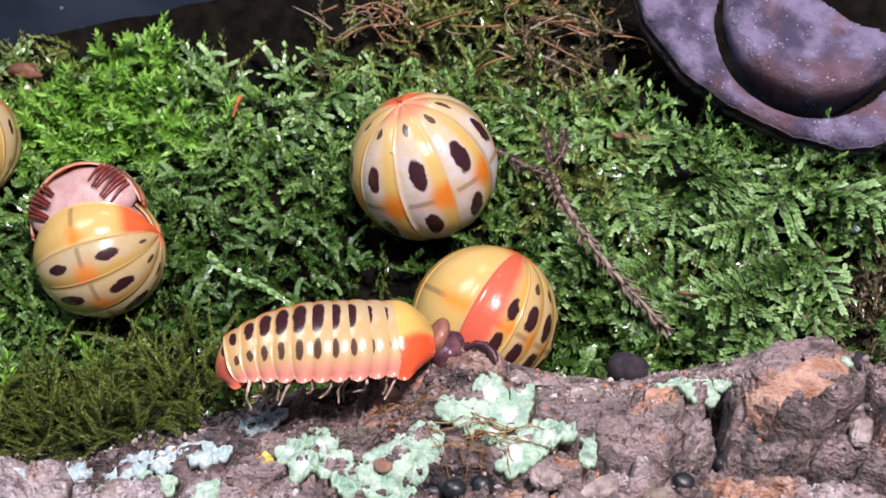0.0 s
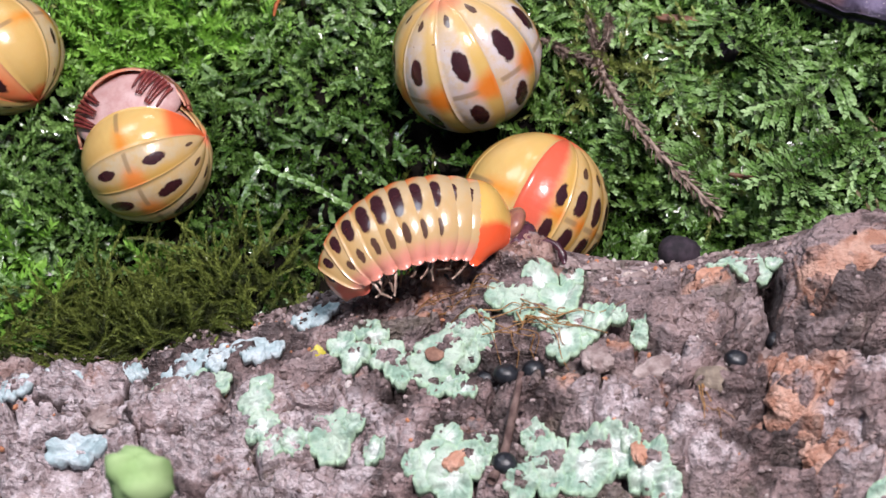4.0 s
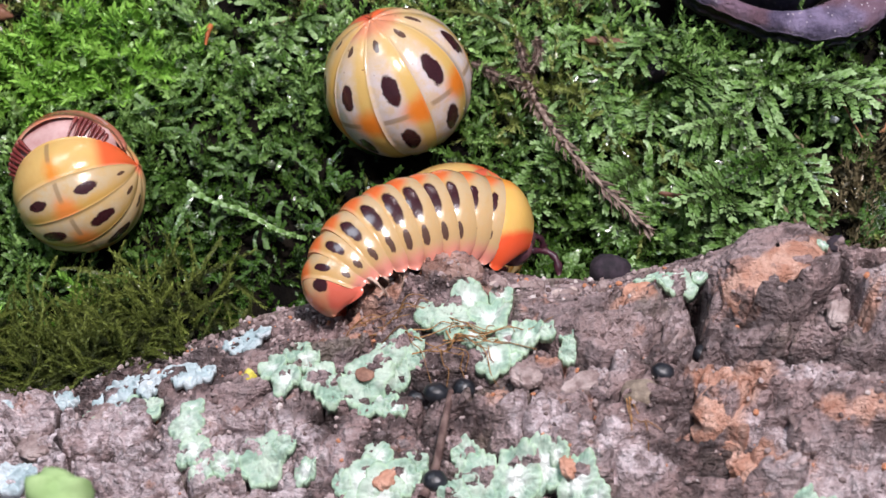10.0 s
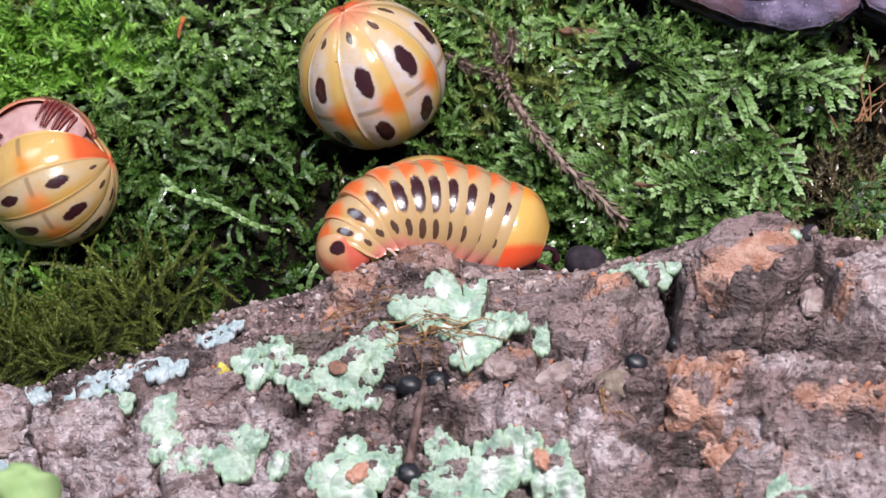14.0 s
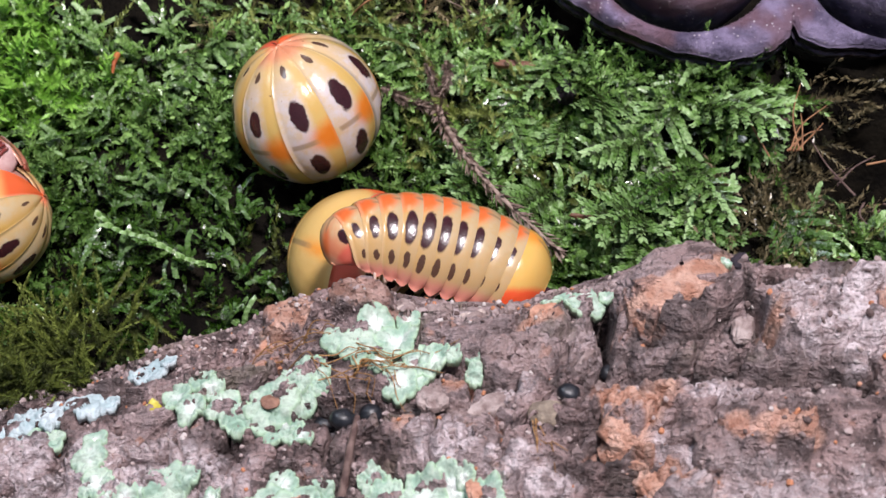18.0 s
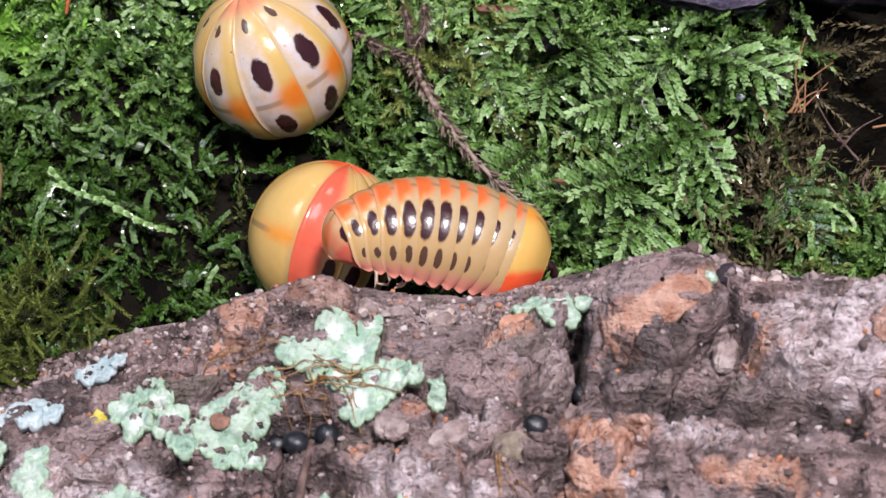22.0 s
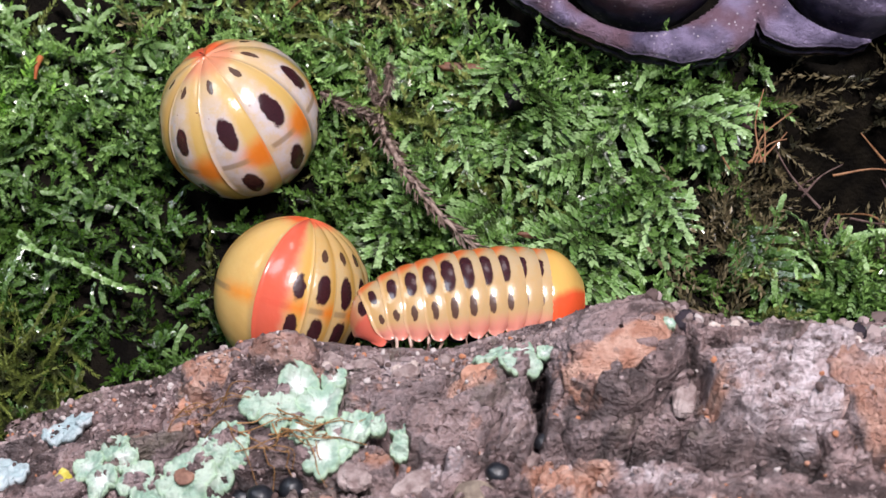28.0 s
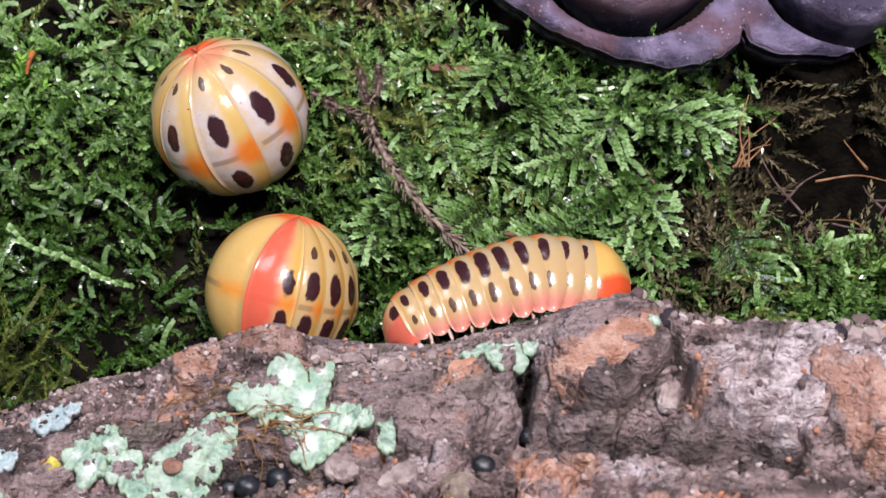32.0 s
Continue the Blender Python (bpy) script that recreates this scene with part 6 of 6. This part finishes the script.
# ---- the bracket fungus ----
FUNGUS = Nodes("fungus", 0.62)
_n = FUNGUS.noise(130, 5)
_sp = FUNGUS.step(FUNGUS.voronoi(900), 0.14, 0.22, 1.0, 0.0)
_few = FUNGUS.step(FUNGUS.noise(420, 3), 0.46, 0.60)
_c = FUNGUS.mix(FUNGUS.step(_n, 0.40, 0.64), (0.075, 0.060, 0.110), (0.27, 0.220, 0.350))
_c = FUNGUS.mix(FUNGUS.step(FUNGUS.noise(60, 3), 0.54, 0.66, 0.0, 0.65), _c, (0.190, 0.092, 0.105))
FUNGUS.bump(FUNGUS.math("ADD", _n, FUNGUS.math("MULTIPLY", FUNGUS.noise(700, 5, 0.7), 0.9)), 1.0, 0.0016)
FUNGUS = FUNGUS.done(FUNGUS.mix(FUNGUS.math("MULTIPLY", _sp, _few), _c, (0.50, 0.44, 0.50)), Specular_IOR_Level=0.4)


def void(x, y):
    """The dark gap between the fungus lobes, cut out so that the near-black ground shows."""
    return (y > 0.0808 - 0.62 * (x - 0.0613)) & (y > 0.0690 + 1.15 * (x - 0.0800))


def build_fungus():
    nx, ns = 260, 120
    x = np.linspace(0.0245, 0.135, nx)[:, None]
    run = np.linspace(0, 1, ns)[None]
    rim = np.interp(x, RIM_X, RIM_Y) + 0.0006 * fbm(x * 300, 0 * x, 71, 3)
    b = rim + (0.128 - rim) * run**1.3
    slope = 0.95
    z0 = np.interp(x, RIM_X, [moss_level(np.array([u]), np.array([v]))[0] for u, v in zip(RIM_X, RIM_Y)]).mean() + 0.0035
    z = z0 + slope * (b - 0.0565) * 0.72
    h = 0.0008 * fbm(x * 120, b * 120, 73, 3)
    edge = np.clip((b - rim) / 0.003, 0, 1)
    h = h - 0.0022 * (1 - np.sqrt(1 - (1 - edge) ** 2))
    lobes = ((0.0645, 0.0775, 0.0186), (0.1060, 0.0745, 0.0170))
    keep = np.ones((nx, ns), bool)
    for cx, cy, r in lobes:
        # A deep slit opens under the near side of each lobe.
        u, v = (x - cx) / r, (b - cy) * 1.22 / r
        d = np.hypot(u, v)
        toward = np.clip((-0.35 * u - 0.94 * v) / (d + 1e-6), 0, 1)
        slit = 0.0030 * toward**0.8 / r
        keep &= ~((d < 1 + slit) & (v < 0.45))
        h = h - 0.0014 * np.clip(1 - np.abs(d - 1 - slit) / 0.07, 0, 1) ** 2
    keep &= ~void(x, b)
    p = np.stack([x + 0 * b, b - 0.55 * h, z + 0.83 * h], -1)
    q = p + np.array([0, 0.0025, -0.0045])
    q[:, 0] = p[:, 0] + np.array([0, 0.0012, -0.0018])
    verts, faces = sheet(p[::-1], q[::-1])
    flags = np.tile(keep[::-1].ravel(), 2)
    faces = [f for f in faces if flags[list(f)].all()]
    thing = tagged(new("bracket_fungus"), "dark purple-brown bracket fungus with raised ringed lobes", "fungus")
    part("shelf", mesh_of("shelf", verts, faces, FUNGUS), thing)
    for k, (cx, cy, r) in enumerate(lobes):
        nr, na = 40, 150
        a = np.linspace(0, 2 * np.pi, na, endpoint=False)[None]
        s = np.linspace(0, 1, nr)[:, None]
        wob = 1 + 0.04 * vnoise(2.2 * np.cos(a) + k * 5, 2.2 * np.sin(a), 83) + 0.012 * vnoise(9 * np.cos(a) + k * 5, 9 * np.sin(a), 87)
        u, v = r * s * wob * np.cos(a), r * s * wob * np.sin(a) / 1.22
        hh = 0.0010 + 0.0050 * np.sqrt(np.clip(1 - s**7, 0, 1)) - 0.0036 * np.clip((0.86 - s) / 0.5, 0, 1) ** 1.3 + 0.0007 * fbm((cx + u) * 140, (cy + v) * 140, 85, 4) * (s < 0.99)
        px, pb = cx + u, cy + v
        pz = z0 + slope * (pb - 0.0565) * 0.72
        top = np.stack([px, pb - 0.55 * hh, pz + 0.83 * hh], -1)
        foot = np.concatenate([top[-1:] + np.array([0, 0.0016 * g, -0.0030 * g]) for g in (1, 2, 3)])
        foot[..., 0] = cx + np.array([0.97, 0.93, 0.86])[:, None] * (foot[..., 0] - cx)
        g = np.concatenate([top, foot])
        f = grid_faces(nr + 3, na, True)
        f = f[~void(g[..., 0].ravel(), g[..., 1].ravel())[f].any(1)]
        part("lobe", quick_mesh("lobe", g.reshape(-1, 3), f, FUNGUS), thing, "raised rounded lobe with a dark slit round it")


build_fungus()

# ---- bits among the moss ----
TWIG = plain("dry_moss_stem", (0.14, 0.090, 0.070), (0.40, 0.30, 0.25), 0.7, 700, 0.6, 0.0005)
ROOT = plain("rootlet", (0.20, 0.085, 0.035), (0.36, 0.18, 0.085), 0.6, 700)
PALELEAF = plain("pale_leaf", (0.24, 0.27, 0.16), (0.42, 0.44, 0.30), 0.6, 300, 0.4)
BROWNLEAF = plain("brown_leaf", (0.13, 0.055, 0.030), (0.26, 0.12, 0.07), 0.6, 300, 0.4)


def dry_stem(points, r, rng, label):
    """A dead moss stem clothed in small withered leaves."""
    line = smooth_line(points, 60)
    thing = tagged(new("dead_shoot"), label, "stem")
    v, f = tube(line, np.linspace(r, r * 0.5, 60), 6)
    part("stem", mesh_of("stem", v, f, TWIG), thing)
    verts, ups = [], []
    for k in range(0, 58):
        d0 = line[k + 1] - line[k]
        d0 /= np.linalg.norm(d0)
        for g in range(4):
            o = rng.normal(0, 1, 3)
            o -= d0 * (o @ d0)
            o /= np.linalg.norm(o)
            d = d0 * 0.6 + o * rng.uniform(0.4, 1.0)
            lv, lu = leaf(line[k] + o * r * 0.5, d, np.cross(d, o), r * rng.uniform(2.4, 5.2), r * 0.50, 0.5)
            verts += lv
    n = np.arange(len(verts) // 4)[:, None] * 4
    part("leaves", quick_mesh("leaves", np.array(verts), np.concatenate([n + [0, 1, 2], n + [0, 2, 3]]), TWIG, smooth=False), thing)
    return thing


def bit(name, place, rx, ry, h, seed, mat, label, category, turn=(0, 0, 0)):
    v, f = blob_points(14, 22, 1.0, 0.75, seed, (rx, ry, h))
    ob = new(name, mesh_of(name, v, f, mat))
    ob.location, ob.rotation_euler = place, [radians(a) for a in turn]
    return tagged(ob, label, category)


def over_moss(x, y, toward):
    """A place on the moss, moved toward the viewer by so many metres."""
    z = float(moss_level(np.array([x]), np.array([y]))[0])
    return np.array([x, y, z]) - np.array(AHEAD) * toward


def creeping_shoot(rng, points, joints, leaf_len, mat, label, tone=0.8):
    """A thin shoot clothed in small leaves, with short side branches."""
    verts, ups = [], []
    line = smooth_line(points, joints + 1)
    for k in range(joints):
        d = line[k + 1] - line[k]
        step = float(np.linalg.norm(d))
        d = d / step
        cord(rng, line[k], d, step, leaf_len * (1 - 0.025 * k), leaf_len * 0.36, 0.5, verts, ups)
        if k % 2:
            o = np.cross(d, (0, 0.5, 0.86)) * rng.choice((-1, 1)) + d
            cord(rng, line[k], o / np.linalg.norm(o), rng.uniform(0.001, 0.003), leaf_len * 0.85, leaf_len * 0.3, 0.6, verts, ups)
    n = np.arange(len(verts) // 4)[:, None] * 4
    me = quick_mesh("moss_shoot", np.array(verts), np.concatenate([n + [0, 1, 2], n + [0, 2, 3]]), mat, {"up": ups, "tone": np.full(len(ups), tone)}, False)
    tagged(new("moss_shoot", me), label, "moss", "creeping moss shoots")


def build_bits():
    rng = np.random.default_rng(33)
    dry_stem([over_moss(0.0130, 0.0585, 0.004), over_moss(0.0140, 0.0530, 0.008), over_moss(0.0176, 0.0452, 0.011), over_moss(0.0239, 0.0358, 0.010), over_moss(0.0300, 0.0290, 0.007), over_moss(0.0360, 0.0230, 0.004)], 0.00070, rng, "dry reddish-brown moss stem lying over the green moss")
    dry_stem([over_moss(0.0112, 0.0670, 0.003), over_moss(0.0122, 0.0620, 0.005), over_moss(0.0132, 0.0570, 0.006)], 0.0004, rng, "short dry brown moss stem")
    dry_stem([over_moss(0.0150, 0.0660, 0.003), over_moss(0.0152, 0.0620, 0.006), over_moss(0.0128, 0.0575, 0.006)], 0.0004, rng, "short dry brown moss stem")
    dry_stem([over_moss(0.0020, 0.0620, 0.002), over_moss(0.0070, 0.0590, 0.004), over_moss(0.0125, 0.0560, 0.005)], 0.0005, rng, "short dry brown moss stem")
    bit("dead_leaf", over_moss(0.0470, 0.0245, 0.003), 0.0016, 0.0003, 0.0022, 3, PALELEAF, "pale grey-green dead leaf scrap in the moss", "leaf", (-30, 0, 10))
    bit("dead_leaf", over_moss(0.0450, 0.0285, 0.003), 0.0017, 0.0003, 0.0012, 5, plain("tan_leaf", (0.30, 0.19, 0.12), (0.45, 0.32, 0.22)), "tan dead leaf scrap in the moss", "leaf", (-30, 0, 0))
    bit("dead_leaf", over_moss(0.0295, 0.0625, 0.003), 0.0050, 0.0009, 0.0010, 7, BROWNLEAF, "reddish brown dead leaf sliver in the moss", "leaf", (0, 3, -5))
    bit("dead_leaf", over_moss(0.0410, 0.0300, 0.002), 0.0030, 0.0006, 0.0006, 9, BROWNLEAF, "reddish brown dead leaf sliver in the moss", "leaf", (0, 3, -8))
    bit("bud_scale", over_moss(0.0810, 0.0485, 0.002), 0.0017, 0.0007, 0.0022, 11, plain("purple_scale", (0.10, 0.045, 0.06), (0.19, 0.10, 0.11)), "dull purple bud scale among the moss", "scale", (-20, 0, 0))
    bit("mould_tuft", over_moss(0.0790, 0.0440, 0.002), 0.0007, 0.0005, 0.0013, 13, plain("white_fluff", (0.55, 0.58, 0.60), (0.72, 0.74, 0.76), 0.9, 600, 0.8), "small whitish fluffy tuft", "tuft")
    bit("mould_tuft", over_moss(0.0725, 0.0430, 0.001), 0.0009, 0.0006, 0.0008, 15, plain("grey_fluff", (0.45, 0.50, 0.52), (0.60, 0.64, 0.66), 0.9, 600, 0.8), "small greyish fluffy tuft", "tuft")
    bit("soil_lump", over_moss(0.0385, 0.0560, 0.003), 0.0020, 0.0016, 0.0024, 17, DARKSTONE, "dark lump of soil in the moss", "lump")
    bit("soil_lump", over_moss(-0.1005, 0.0810, 0.003), 0.0040, 0.0020, 0.0018, 19, BROWNLEAF, "brown crumbling bark scrap at the moss edge", "lump")
    bit("sand_grain", over_moss(-0.0985, 0.0770, 0.004), 0.0008, 0.0007, 0.0007, 20, plain("white_grain", (0.6, 0.56, 0.5), (0.75, 0.72, 0.66)), "small white grain of sand in the moss", "grain")
    strand("red_needle", [over_moss(-0.0527, 0.0745, 0.005), over_moss(-0.0530, 0.0725, 0.006), over_moss(-0.0534, 0.0703, 0.005)], 0.0007, 0.0003, plain("red_needle", (0.40, 0.10, 0.03), (0.50, 0.17, 0.05)), "thin reddish brown needle standing in the moss", "needle")
    for k in range(6):
        a = over_moss(0.0800 + 0.0006 * k, 0.0400, 0.005)
        b = over_moss(0.0840 + rng.normal(0, 0.002), 0.0445 + rng.normal(0, 0.003), 0.006)
        strand("rootlet", [a, 0.5 * (a + b) + rng.normal(0, 0.0006, 3), b], 0.00022, 0.0001, ROOT, "thin orange-brown rootlet in the moss", "rootlet", "rootlets", 5)
    strand("rootlet", [over_moss(0.0735, 0.0480, 0.004), over_moss(0.0745, 0.0430, 0.006), over_moss(0.0765, 0.0390, 0.005)], 0.00025, 0.00018, ROOT, "thin orange-brown rootlet in the moss", "rootlet", "rootlets", 5)
    # Brown root tangle at the top of the bank.
    for k in range(70):
        cx, cy = (-0.024, 0.093) if k % 2 else (0.012, 0.090)
        a = over_moss(cx + rng.normal(0, 0.007), cy + rng.normal(0, 0.004), rng.uniform(0.001, 0.006))
        d = rng.normal(0, 0.006, 3) * (1, 0.6, 0.5)
        strand("rootlet", [a, a + d * 0.5 + rng.normal(0, 0.0012, 3), a + d], 0.0003, 0.00012, ROOT if k % 3 else TWIG, "thin brown rootlet of a tangle above the moss", "rootlet", "rootlets", 5)
    # Creeping shoots of moss that straggle over the cushion; the first is long and pale.
    creeping_shoot(rng, [over_moss(-0.0300, 0.0270, 0.003), over_moss(-0.0360, 0.0292, 0.005), over_moss(-0.0430, 0.0335, 0.006), over_moss(-0.0500, 0.0362, 0.005), over_moss(-0.0545, 0.0410, 0.004)], 14, 0.0013, MOSS_FROND, "long pale green creeping moss shoot")
    for k in range(34):
        x, y = rng.uniform(-0.105, 0.012), rng.uniform(0.006, 0.074)
        a, size = rng.normal(0.0 if k % 2 else np.pi, 0.7), rng.uniform(0.004, 0.009)
        bend = rng.normal(0, 0.5)
        pts, lift = [], rng.uniform(0.001, 0.004)
        for q in range(4):
            pts.append(over_moss(x, y, lift + 0.002 * (q == 1)))
            x, y, a = x + size * 0.6 * math.cos(a), y + size * 0.6 * math.sin(a) * 0.8, a + bend
        pts = np.array(pts)
        if clear_of_balls(pts[:, 0], pts[:, 1], pts[:, 2], 0.003).all() and has_moss(pts[:, 0], pts[:, 1]).all() and (pts[:, 1] > 0.006).all():
            creeping_shoot(rng, pts, 9, rng.uniform(0.0009, 0.0013), MOSS_FROND if k % 3 else MOSS_OLIVE, "thin creeping shoot straggling over the moss cushion", 0.15)
    # Rootlets that hang over the dark hollow under the fungus.
    for k in range(16):
        a = over_moss(rng.uniform(0.086, 0.125), rng.choice((0.026, 0.030, 0.033)) + rng.normal(0, 0.003), rng.uniform(-0.004, 0.002))
        d = np.array([rng.normal(0.002, 0.006), rng.normal(0.004, 0.004), rng.normal(-0.001, 0.003)])
        strand("rootlet", [a, a + d * 0.5 + rng.normal(0, 0.0012, 3), a + d], 0.00028, 0.0001, ROOT if k % 4 == 0 else STICK, "thin brown rootlet at the dark hollow", "rootlet", "rootlets", 5)


build_bits()

# A small green sprout that stands on the near side of the log.
def build_sprout():
    thing = tagged(new("sprout"), "soft bright green sprout tip before the log", "sprout")
    tip = Vector(SPROUT_TIP)
    pts = [tip + Vector((-0.004, -0.030, -0.046)), tip + Vector((-0.002, -0.012, -0.022)), tip]
    v, f = tube(smooth_line([tuple(q) for q in pts], 16), np.linspace(0.0010, 0.0011, 16), 8)
    part("stem", mesh_of("stem", v, f, SPROUT), thing)
    v, f = blob_points(18, 26, 1.0, 0.35, 4, (0.0036, 0.0034, 0.0042))
    part("bud", mesh_of("bud", v, f, SPROUT), thing, "", Matrix.Translation(tip))


SPROUT_TIP = (-0.0449, -0.0886, 0.0512)
SPROUT = plain("sprout", (0.24, 0.36, 0.15), (0.32, 0.44, 0.21), 1.0, 200, 0.1, Specular_IOR_Level=0.0)
build_sprout()


def motions():
    for frac, ob in WALKER_PARTS:
        rows = []
        for t, tilt, pts in SPINES:
            m = spine_pose(pts, frac, tilt)
            if ob.name.startswith("head"):
                m = m @ pose(float(np.interp(t, [0, 4, 7, 12], [0.0034, 0.0030, 0.0008, -0.0020])), 0, float(np.interp(t, [0, 8, 12], [0.0002, 0.0, -0.0022])), 0, 24, 0)
            rows.append((t, m))
        walk(ob, rows)
    walk(ROLLED["lid"], [(t, pose(0, 0.0012, 0.0016 + 0.00014 * (open_ + 10), open_, 0, 0)) for t, open_ in LID])
    walk(ROLLED["lower"], [(t, Matrix.Translation(p) @ Matrix.Rotation(radians(roll), 4, AHEAD) @ Matrix.Rotation(radians(turn), 4, UP) @ ROLLED["lower"].matrix_basis.to_3x3().to_4x4()) for t, p, turn, roll in LOWER])


motions()
